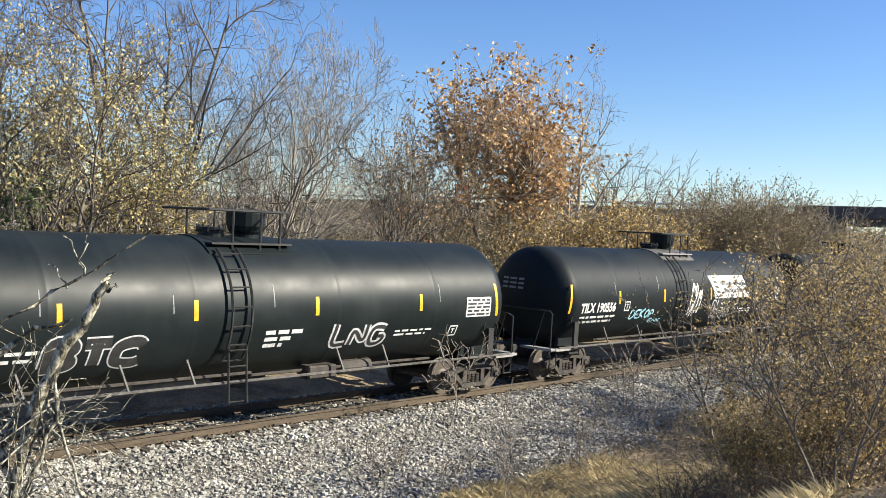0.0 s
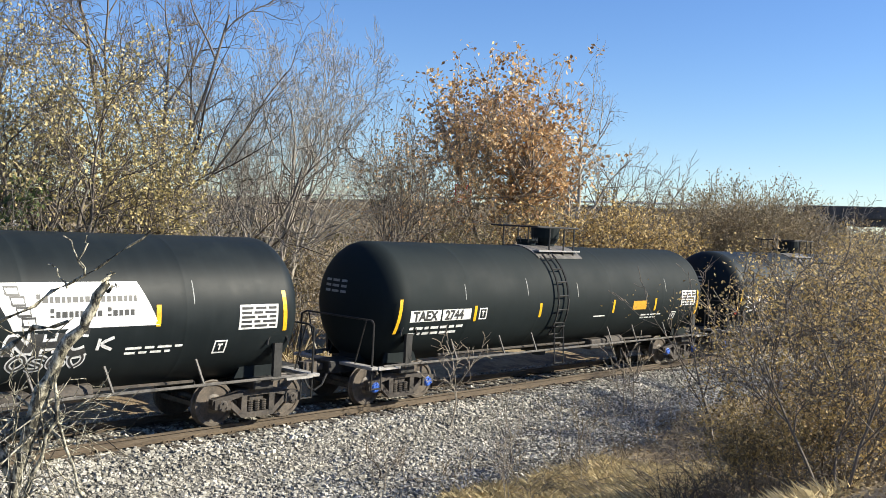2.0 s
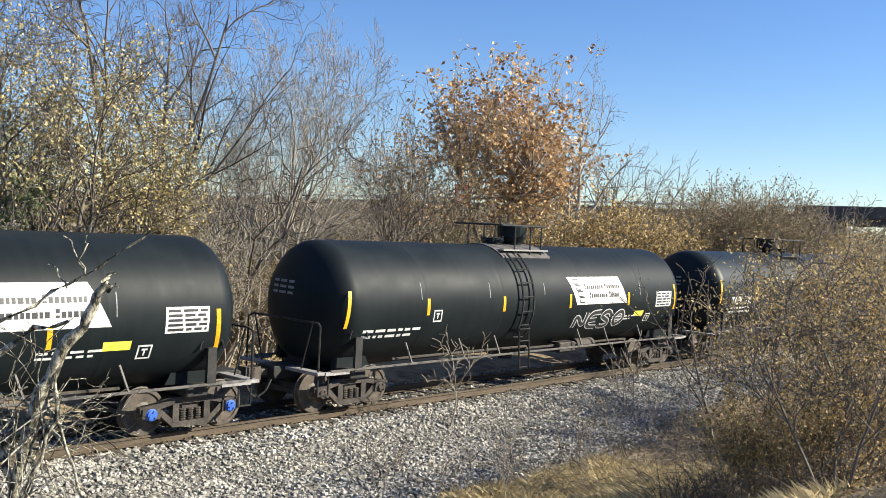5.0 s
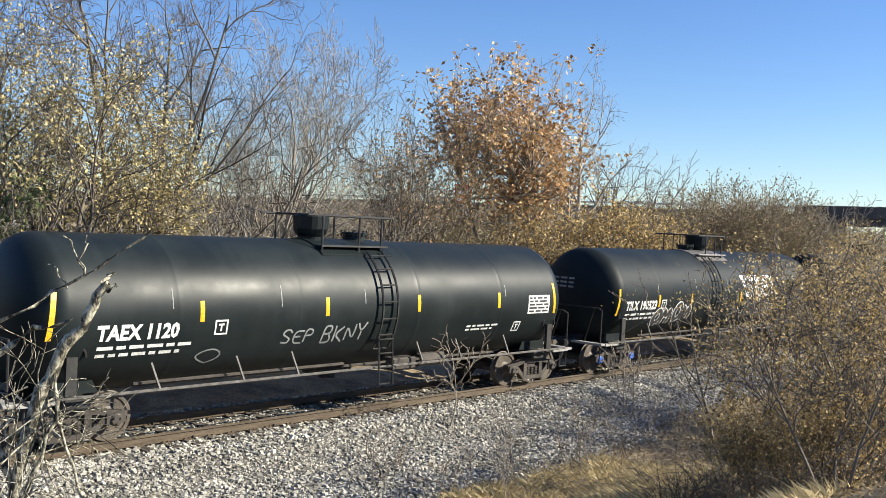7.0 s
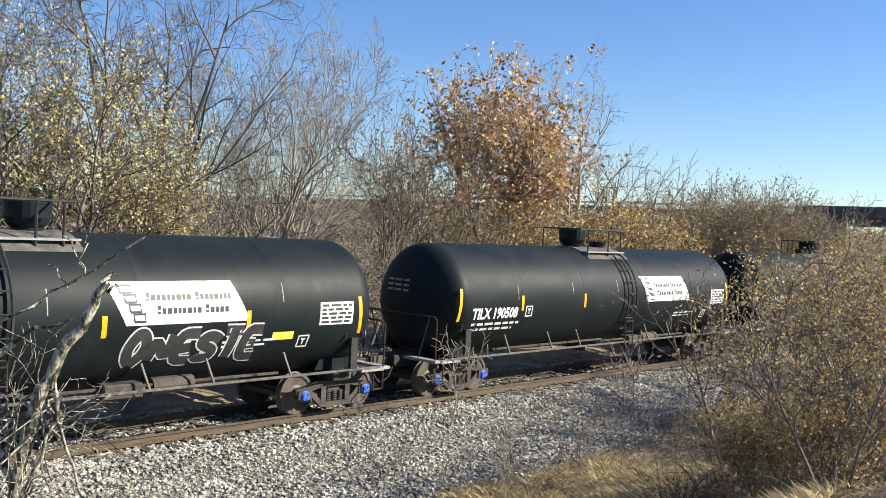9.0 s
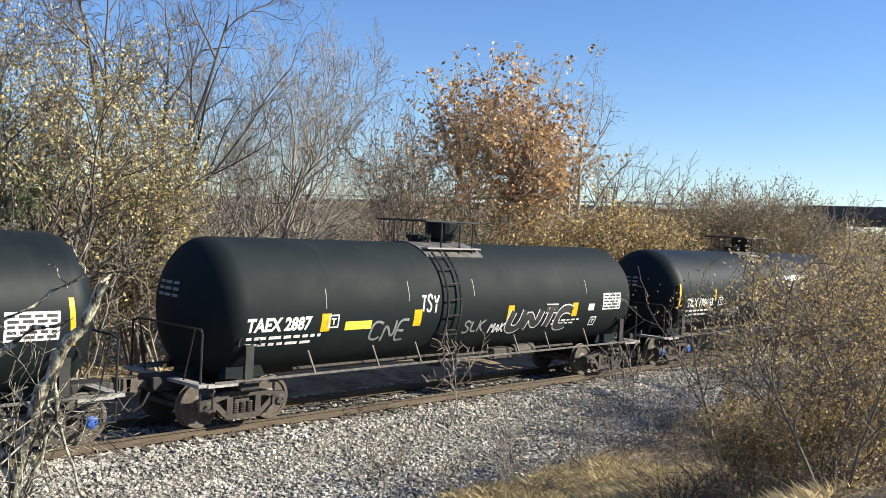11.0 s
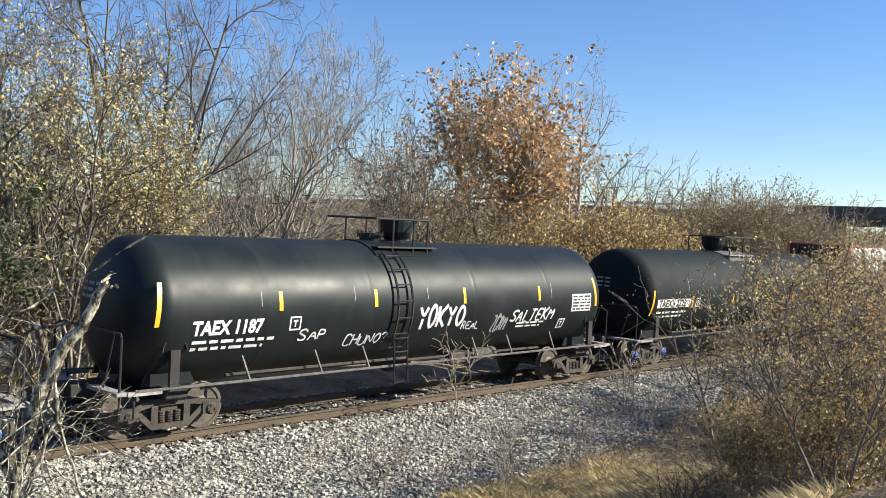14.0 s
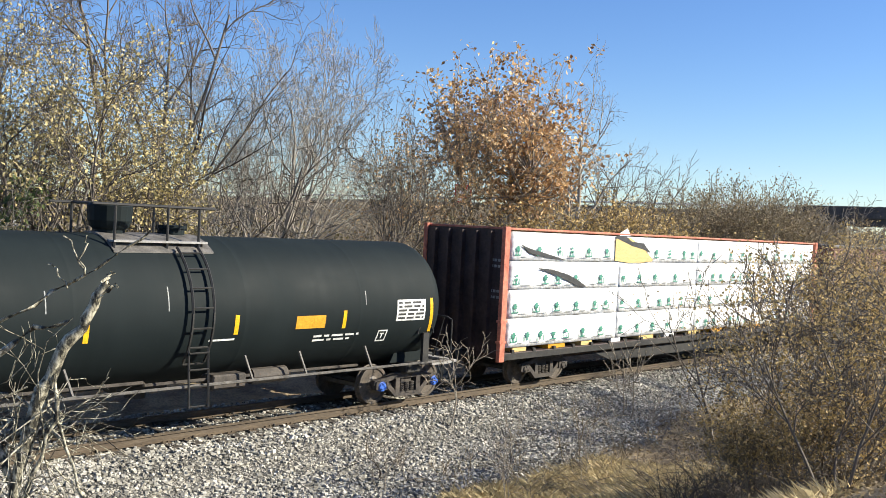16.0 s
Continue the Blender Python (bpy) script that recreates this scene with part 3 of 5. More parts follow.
        for x in (-5.2, -3.3, -1.9, 1.9, 3.3, 5.2):
            bm = bmesh.new()
            rod(bm, (x, side * 1.42, 1.0), (x - 0.14, side * 1.3, 1.5), 0.026, 4)
            part("pipe_bracket", bm, PIPE, car)
        for e in (-1, 1):
            bm = bmesh.new()
            x = e * 6.95
            box(bm, x - 0.1, x + 0.1, min(side * 1.36, side * 1.44), max(side * 1.36, side * 1.44), 0.95, 1.72)
            pipe(bm, [(x + 0.27 * math.cos(0.35 * n), side * 1.4, 1.7 + 0.27 * math.sin(0.35 * n)) for n in range(10)], 0.025, 5)
            part("corner_post", bm, IRON, car, "black steel corner post")
    bm = bmesh.new()
    pipe(bm, [(-5.6, -1.12, 1.1), (-0.4, -1.12, 1.1), (-0.3, -1.0, 1.02), (4.0, -1.0, 1.02), (5.4, -0.7, 0.95)], 0.035)
    box(bm, 1.1, 1.9, -1.2, -0.75, 0.82, 1.12, 0.03)
    rod(bm, (2.2, -0.9, 0.98), (3.1, -0.9, 0.98), 0.17, 12)
    part("brake_gear", bm, TRUCK, car, "brake pipe, valve box and air reservoir")
    bm = bmesh.new()
    rod(bm, (0.1, 0, 0.6), (0.1, 0, 1.0), 0.2, 12)
    box(bm, -0.45, 0.65, -0.28, 0.28, 0.72, 0.9, 0.03)
    part("bottom_outlet", bm, IRON, car, "black bottom valve and skid")
    # end decks
    for e in (-1, 1):
        bm = bmesh.new()
        xe = e * 8.0
        box(bm, xe - 0.12, xe + 0.12, -1.42, 1.42, 0.93, 1.0, 0.01)
        box(bm, min(e * 7.2, e * 7.9), max(e * 7.2, e * 7.9), -1.44, -1.36, 0.92, 1.0)
        box(bm, min(e * 7.2, e * 7.9), max(e * 7.2, e * 7.9), 1.36, 1.44, 0.92, 1.0)
        part("end_deck", bm, DECK, car, "steel end step with sunlight in its pale colour")
        bm = bmesh.new()
        for y in (-1.3, 1.3):
            pipe(bm, [(xe, y, 1.0), (xe, y, 1.98), (xe - e * 0.05, y * 0.9, 2.05)], 0.024)
            rod(bm, (xe, y * 0.55, 1.0), (xe, y * 0.8, 2.05), 0.018)
            rod(bm, (xe, y, 0.98), (xe, y, 0.45), 0.02)
            rod(bm, (xe - e * 0.3, y, 0.98), (xe - e * 0.3, y, 0.45), 0.02)
            rod(bm, (xe, y, 0.47), (xe - e * 0.3, y, 0.47), 0.02)
        rod(bm, (xe - e * 0.05, -1.17, 2.05), (xe - e * 0.05, 1.17, 2.05), 0.024)
        part("end_railing", bm, IRON, car, "black pipe end railing")
        bm = bmesh.new()
        for y in (-0.95, 0.95):
            prism(bm, [(e * 6.2, 0.98), (e * 7.35, 0.98), (e * 7.2, 1.5), (e * 6.35, 1.25)], y - 0.03, y + 0.03)
        prism(bm, [(e * 6.0, 0.95), (e * 7.6, 0.95), (e * 7.5, 1.2), (e * 6.0, 1.0)], -0.35, 0.35)
        part("saddle", bm, paint, car, "black tank saddle")
    bm = bmesh.new()
    lathe(bm, [(7.98, 0.28), (8.03, 0.28)], 16, "x", (0, 0.75, 1.75))
    box(bm, 7.85, 8.0, 0.5, 0.9, 1.2, 1.6, 0.02)
    part("brake_wheel", bm, IRON, car, "round hand brake wheel")
    running_gear(car, PITCH_L / 2, TRUCK_X, cap)
    return car


def strip(car, x, s0=-0.2, s1=0.22, mat=None, w=0.1, skew=0.0):
    return part("reflective_strip", patch(bmesh.new(), x - w / 2, x + w / 2, s0, s1, 0.004, skew), mat or YELLOW, car, "yellow reflective strip")


def banner(car, x0=1.24, x1=3.95, s0=-0.12, s1=0.7):
    """A white slanted sheet with a dark emblem column and two rows of plain bars."""
    sheet = part("banner", patch(bmesh.new(), x0, x1, s0, s1, 0.004, 0.42, 10), WHITE, car, "white slanted company panel with dark lettering bars")
    h = s1 - s0
    rng = random.Random(8)
    bm = bmesh.new()
    for i in range(4):
        a = s0 + h * (0.08 + 0.22 * i)
        sh = 0.42 * (1 - (a - s0) / h)
        ribbon(bm, [(x0 + 0.2 + sh, a), (x0 + 0.42 + sh, a), (x0 + 0.4 + sh, a + h * 0.17), (x0 + 0.17 + sh, a + h * 0.17), (x0 + 0.2 + sh, a)], 0.045, 0.0055)
    part("emblem", bm, INK, sheet, "column of dark square outlines")
    for row, (lo, hi) in enumerate(((0.55, 0.74), (0.24, 0.43))):
        bm = bmesh.new()
        a, b = s0 + h * lo, s0 + h * hi
        sh = 0.42 * (1 - lo)
        x = x0 + 0.62 + sh + 0.1 * row
        for word in ((9, 8), (9, 5))[row]:
            for c in range(word):
                w = rng.uniform(0.06, 0.1)
                patch(bm, x, x + w, a + (0.0 if c else -0.0), b - (0 if c == 0 else 0.05), 0.0055, 0.0, 1)
                x += w + 0.03
            x += 0.07
    # bars stand in for the company's name
        tagged(part("printing", bm, INK, sheet, "dark printing"), kind="stuff")


def data_panel(car, x0, x1, s0, s1, seed):
    sheet = part("data_panel", patch(bmesh.new(), x0, x1, s0, s1, 0.004), WHITE, car, "white data panel with dark rows")
    rng = random.Random(seed)
    bm = bmesh.new()
    n = 5
    for i in range(n):
        a = s0 + (s1 - s0) * (0.08 + 0.18 * i)
        bars(bm, x0 + 0.05, x1 - 0.05, a, (s1 - s0) * 0.1, rng, 0.06)
    tagged(part("printing", bm, INK, sheet), kind="stuff")


def fine_print(car, x0, x1, s, rows, seed, h=0.06, step=0.13, slant=True):
    bm = bmesh.new()
    rng = random.Random(seed)
    for i in range(rows):
        bars(bm, x0, x1 - (0.25 * i if slant else 0), s - step * i, h, rng, 0.07)
    tagged(part("fine_print", bm, WHITE, car, "rows of small white bars"), kind="stuff")


def outline_box(car, x, s, size=0.3, name="placard_box"):
    bm = bmesh.new()
    w = 0.035
    for x0, x1, s0, s1 in ((x, x + size, s, s + w), (x, x + size, s + size - w, s + size), (x, x + w, s + w, s + size - w), (x + size - w, x + size, s + w, s + size - w), (x + size * 0.3, x + size * 0.7, s + size * 0.62, s + size * 0.75), (x + size * 0.44, x + size * 0.56, s + size * 0.25, s + size * 0.62)):
        patch(bm, x0, x1, s0, s1, 0.005, n=2)
    part(name, bm, WHITE, car, "small white outlined box")


def common_marks(car, seed, strips, level, mark, boxed, x, box_x, data_x, tall=0.42):
    """strips: places of the short yellow strips; level: their height on the curve; x: where the number begins."""
    for u in strips:
        strip(car, u, level - 0.2, level + 0.2)
    if tall:
        strip(car, -7.22, level - tall, level + tall, w=0.1, skew=-0.1)
        strip(car, 7.1, level - tall, level + tall, w=0.1, skew=0.06)
    if mark and boxed:
        a, c = mark.split()
        for word, u in ((a, x), (c, x + 1.12)):
            plate = part("mark_panel", patch(bmesh.new(), u, u + 1.06, -0.36, -0.08, 0.004), WHITE, car, "white panel with dark lettering")
            lettering(word, 0.32, u + 0.1, -0.33, plate, INK, wide=1.05)
    elif mark:
        lettering(mark, 0.385, x, -0.37, car, WHITE, skew=0.08, wide=0.9)
    outline_box(car, box_x, -0.38)
    fine_print(car, x + 0.05, x + 2.0, -0.56, 2, seed, 0.07, 0.15)
    data_panel(car, data_x, data_x + 0.95, -0.3, 0.2, seed + 50)
    outline_box(car, data_x - 0.5, -0.8, 0.3, "test_box")
    fine_print(car, data_x - 2.4, data_x - 1.1, -0.58, 2, seed + 9, 0.05, 0.1)
    rng = random.Random(seed + 31)
    for u in (-4.95, -2.4, -0.05, 4.95):
        a = rng.uniform(0.3, 0.5)
        part("paint_scratch", patch(bmesh.new(), u, u + 0.022, a - 0.25, a + rng.uniform(0.05, 0.25), 0.003), SPRAY_GREY, car, "thin pale vertical scratch")
    ends = bmesh.new()
    for i in range(3):
        y = 0.75
        for w in (0.3, 0.35, 0.25):
            z0 = 2.85 - 0.13 * i
            pts = []
            for yy in (y, y - w * 0.8):
                for z in (z0, z0 + 0.06):
                    rr = math.hypot(yy, z - ZC)
                    pts.append((-HALF + HEAD - HEAD * math.sqrt(max(0, 1 - (rr / R) ** 2)) - 0.01, yy, z))
            ends.faces.new([ends.verts.new(p) for p in (pts[0], pts[2], pts[3], pts[1])])
            y -= w
    tagged(part("end_print", ends, SPRAY_GREY, car, "rows of grey bars on the tank's end"), kind="stuff")

# top fittings turned, paint, bearing caps, pale pad, number, number in panels, company banner's start, strips, their height, number's start, box, data panel, label
CARS = [
    (False, BLACK_GLOSS, TRUCK, False, "", False, None, (-4.6, -1.9, 1.1, 4.3), 0.12, -6.7, -9, 5.95, "black tank car with white outlined graffiti and yellow strips"),
    (False, BLACK, TRUCK, True, "TILX 190556", False, 1.1, (-4.7, -2.0, 1.2, 4.2), 0.05, -6.75, -4.4, 6.0, "black tank car with a white company panel and pale blue graffiti"),
    (False, BLACK_DULL, BLUE_CAP, True, "TAEX 2744", True, None, (-4.55, -1.8, 1.9, 4.35), -0.22, -6.9, -4.4, 6.0, "matt black tank car with white number panels and an orange label"),
    (False, BLACK, BLUE_CAP, True, "TILX 190528", False, 1.75, (-4.8, -2.25, 0.65, 3.75), -0.28, -6.8, -4.6, 5.95, "black tank car with a white company panel and blue bearing caps"),
    (False, BLACK, TRUCK, True, "", False, 1.1, (-4.7, -1.8, 1.2, 4.3), 0.0, -6.8, -4.5, 5.95, "black tank car with a white company panel and few other markings"),
    (True, BLACK_GLOSS, TRUCK, False, "TAEX 1120", False, None, (-4.3, -1.15, 1.7, 4.7), 0.1, -6.45, -4.0, 5.95, "glossy black tank car with faint grey graffiti"),
    (False, BLACK, BLUE_CAP, True, "TILX 190523", False, 1.0, (-4.85, -2.7, 1.0, 4.1), -0.12, -6.85, -4.7, 5.95, "black tank car with a white company panel and round white graffiti"),
    (True, BLACK, BLUE_CAP, True, "TILX 190508", False, 1.3, (-4.75, -1.8), 0.0, -6.8, -4.6, 5.95, "black tank car with a white company panel and clean sides"),
    (False, BLACK_DULL, TRUCK, True, "TAEX 2887", False, None, (), -0.3, -7.0, -4.85, 5.85, "matt black tank car with long white graffiti and yellow squares"),
    (False, BLACK, BLUE_CAP, True, "TILX 190463", False, 1.24, (-4.74, -1.72, 1.48, 4.53), 0.0, -6.75, -4.5, 6.0, "black tank car with a white company panel and pale platform pad"),
    (False, BLACK_GLOSS, TRUCK, False, "TAEX 1187", False, None, (-4.45, -1.75, 1.3, 4.4), 0.25, -6.55, -4.2, 5.95, "glossy black tank car with white handwritten graffiti"),
    (True, BLACK_DULL, BLUE_CAP, True, "TAEX 2722", True, None, (-4.65, -1.65, 1.5, 4.35), -0.2, -7.0, -4.45, 5.95, "matt black tank car with white number panels and an orange label"),
]
train, bodies, first_of = [], [], {}
for row in CARS:
    key = (row[0], row[1].name, row[2].name, row[3])
    if key not in first_of:
        first_of[key] = tank_car_body(*row[:4])
unused = dict(first_of)
for row in CARS:
    key = (row[0], row[1].name, row[2].name, row[3])
    bodies.append(unused.pop(key) if key in unused else copy_thing(first_of[key], pose(0, 0, 0)))
for place, (car, row) in enumerate(zip(bodies, CARS)):
    mirror, paint, cap, pad, mark, boxed, ban, strips, level, x, box_x, data_x, label = row
    tagged(car, label)
    common_marks(car, 100 + place, strips, level, mark, boxed, x, box_x, data_x, 0 if place == 8 else 0.42)
    if ban is not None:
        banner(car, ban, ban + 2.7)
    train.append((car, place * PITCH_L))

# ---- painted marks of single cars ----
hand_painted(bodies[0], "BTC", -4.75, -2.85, -0.86, -0.4, SPRAY, 0.27, 1, "white outlined bubble letters", 0.76)
hand_painted(bodies[0], "LNG", 1.65, 3.3, -0.85, -0.36, SPRAY, 0.2, 2, "white letters with black insides", 0.45)
fine_print(bodies[0], -0.2, 0.8, -0.45, 3, 5, 0.09, 0.15)
hand_painted(bodies[1], "DEKOP", -3.95, -2.5, -0.66, -0.38, SPRAY_BLUE, 0.06, 3, "pale blue handwriting")
hand_painted(bodies[1], "ENK", -2.7, -1.9, -0.86, -0.72, SPRAY_BLUE, 0.035, 23, "small pale blue handwriting")
graffiti(bodies[1], -0.25, 0.5, -0.75, 0.5, SPRAY, 4, 3, 0.08, "tall white scrawl")
hand_painted(bodies[1], "NHC", 1.45, 2.95, -0.56, -0.18, SPRAY, 0.22, 5, "white bubble letters", 0.55)
hand_painted(bodies[1], "OSGO", 1.5, 2.9, -0.86, -0.6, SPRAY, 0.1, 25, "white bubble letters", 0.45)
hand_painted(bodies[1], "K", 3.05, 3.4, -0.55, -0.3, SPRAY, 0.06, 26, "small white scrawl")
hand_painted(bodies[5], "SEP", -2.3, -1.4, -0.68, -0.38, SPRAY_GREY, 0.04, 6, "faint grey scrawl")
hand_painted(bodies[5], "BKNY", -1.2, 0.1, -0.72, -0.32, SPRAY_GREY, 0.045, 16, "faint grey scrawl")
hand_painted(bodies[5], "O", -4.3, -3.6, -1.02, -0.72, SPRAY_GREY, 0.035, 36, "grey sprayed oval")
hand_painted(bodies[6], "OM", -5.0, -3.85, -0.95, -0.42, SPRAY, 0.24, 7, "round white outlined letters", 0.64)
hand_painted(bodies[6], "OM", -3.75, -2.6, -0.86, -0.32, SPRAY, 0.24, 17, "round white outlined letters", 0.64)
hand_painted(bodies[6], "ONESTE", 1.45, 4.5, -0.92, -0.34, SPRAY, 0.28, 8, "white outlined bubble letters", 0.76, 0.2)
hand_painted(bodies[4], "NESO", 1.6, 4.3, -0.85, -0.4, SPRAY, 0.18, 18, "white outlined bubble letters", 0.6)
hand_painted(bodies[8], "UNTC", 1.45, 4.3, -0.74, -0.2, SPRAY, 0.28, 9, "long white outlined graffiti", 0.74, 0.3)
hand_painted(bodies[8], "MAK", 0.75, 1.4, -0.8, -0.5, SPRAY, 0.05, 19, "small white scrawl")
hand_painted(bodies[8], "TSY", -2.0, -1.35, -0.12, 0.26, SPRAY, 0.055, 10, "white handwritten letters")
hand_painted(bodies[8], "CNE", -3.55, -2.3, -0.78, -0.3, SPRAY_GREY, 0.06, 20, "large grey letters")
hand_painted(bodies[8], "SLK", -0.3, 0.55, -0.72, -0.42, SPRAY_GREY, 0.05, 21, "grey scrawl")
hand_painted(bodies[9], "KOPES", -4.0, -2.8, -0.8, -0.52, SPRAY_GREY, 0.05, 11, "faint grey scrawl")
hand_painted(bodies[9], "RES", -6.3, -5.6, -1.0, -0.85, SPRAY_GREY, 0.03, 31, "faint grey scrawl")
hand_painted(bodies[10], "SAP", -3.9, -3.1, -0.62, -0.38, SPRAY, 0.04, 12, "small white scrawl")
hand_painted(bodies[10], "CHUNO?", -2.55, -1.2, -0.86, -0.58, SPRAY, 0.04, 13, "white handwriting")
hand_painted(bodies[10], "YOKYO", -0.35, 1.35, -0.52, -0.02, SPRAY, 0.085, 14, "white dripping letters", 0.0, 0.15)
hand_painted(bodies[10], "REAL", 1.3, 2.0, -0.62, -0.42, SPRAY, 0.035, 24, "small white scrawl")
graffiti(bodies[10], 2.5, 3.1, -0.75, -0.3, SPRAY_GREY, 34, 4, 0.06, "grey scrawl")
hand_painted(bodies[10], "SALTEKM", 3.2, 5.1, -0.5, -0.16, SPRAY, 0.055, 15, "spiky white tag", 0.0, 0.4)
for c in (2, 11):
    part("orange_label", patch(bmesh.new(), 3.0, 3.8, -0.36, -0.08), ORANGE, bodies[c], "orange rectangular label")
for c in (3, 4, 6, 9):
    part("yellow_label", patch(bmesh.new(), 4.75, 5.3, -0.58, -0.4), LEMON, bodies[c], "lemon yellow label")
part("red_label", patch(bmesh.new(), -7.42, -7.22, -0.8, -0.7), RED, bodies[3], "small red label")
for u in (-5.05, -2.2, 1.35, 4.3):
    part("yellow_square", patch(bmesh.new(), u, u + 0.26, -0.45, -0.05), YELLOW, bodies[8], "yellow square sticker")
part("white_square", patch(bmesh.new(), 5.1, 5.4, -0.3, -0.1), WHITE, bodies[8], "white square sticker")
part("pale_label", patch(bmesh.new(), -4.35, -3.55, -0.45, -0.25), LEMON, bodies[8], "pale yellow label")
for c in (2, 3, 11):
    part("white_line", patch(bmesh.new(), 0.9, 1.5, -0.52, -0.48), WHITE, bodies[c], "thin white line")


# ---- centre-beam flat car with wrapped timber, and the car behind it ----
BEAM_X, BEAM_L = 31.0, 22.6


def centre_beam_car():
    red = worn("faded_red_car_paint", (0.4, 0.11, 0.065), (0.58, 0.2, 0.125), 1.5, 0.6)
    dark = worn("dark_bulkhead_paint", (0.02, 0.012, 0.012), (0.06, 0.035, 0.03), 2.0, 0.65)
    car = thing("centre_beam_flat_car", "red centre-beam flat car with dark end bulkheads", "flat car")
    h = BEAM_L / 2 - 0.95
    bm = bmesh.new()
    box(bm, -h, h, -1.45, 1.45, 0.86, 1.02, 0.02)
    box(bm, -h + 2, h - 2, -0.35, 0.35, 0.5, 0.86, 0.02)
    part("deck", bm, dark, car, "dark steel deck")
    for side in (-1, 1):
        bm = bmesh.new()
        prism(bm, [(-h, 0.84), (h, 0.84), (h, 1.0), (-h, 1.0)], side * 1.4, side * 1.47)
        prism(bm, [(-h + 5.6, 0.45), (h - 5.6, 0.45), (h - 4.6, 0.75), (-h + 4.6, 0.75)], side * 1.25, side * 1.32)
        part("side_sill", bm, IRON, car, "black side sill")
    for e in (-1, 1):
        bm = bmesh.new()
        x = e * h
        box(bm, x - 0.06, x + 0.06, -1.38, 1.38, 1.0, 4.3)
        bulkhead = part("bulkhead", bm, dark, car, "dark ribbed end bulkhead")
        for y in (-1.0, -0.5, 0, 0.5, 1.0):
            bm = bmesh.new()
            box(bm, x + e * 0.13 - 0.07, x + e * 0.13 + 0.07, y - 0.05, y + 0.05, 1.0, 4.25)
            part("rib", bm, dark, bulkhead)
        bm = bmesh.new()
        for row in range(4):
            for col in range(3):
                y0, z0 = -1.32 + col * 0.12, 3.45 - row * 0.16 - (0.5 if row > 1 else 0)
                v = [bm.verts.new((x + e * 0.064, y, z)) for y, z in ((y0, z0), (y0 + 0.09, z0), (y0 + 0.09, z0 + 0.07), (y0, z0 + 0.07))]
                bm.faces.new(v)
        tagged(part("stencil_bars", bm, SPRAY_GREY, bulkhead, "rows of pale stencil bars"), kind="stuff")
        for y in (-1.42, 1.42):
            bm = bmesh.new()
            box(bm, x - 0.11, x + 0.11, y - 0.06, y + 0.06, 0.8, 4.38, 0.01)
            box(bm, x - 0.14, x + 0.14, y - 0.075, y + 0.075, 1.3, 1.36)
            box(bm, x - 0.14, x + 0.14, y - 0.075, y + 0.075, 1.85, 1.91)
            part("end_post", bm, red, car, "faded red corner post")
    bm = bmesh.new()
    box(bm, -h, h, -0.1, 0.1, 1.0, 4.28)
    part("centre_beam", bm, red, car, "red centre beam")
    bm = bmesh.new()
    box(bm, -h, h, -1.46, 1.46, 4.3, 4.36, 0.01)
    part("top_chord", bm, red, car, "faded red top edge")
    bm = bmesh.new()
    for side in (-1, 1):
        for i in range(22):
            x = -h + 0.5 + i * (2 * h - 1) / 21
            box(bm, x - 0.05, x + 0.05, min(side * 1.38, side * 1.46), max(side * 1.38, side * 1.46), 0.9, 1.1)
    part("winches", bm, IRON, car, "row of tie-down winches")
    running_gear(car, BEAM_L / 2, BEAM_L / 2 - 3.4, TRUCK)
    return car


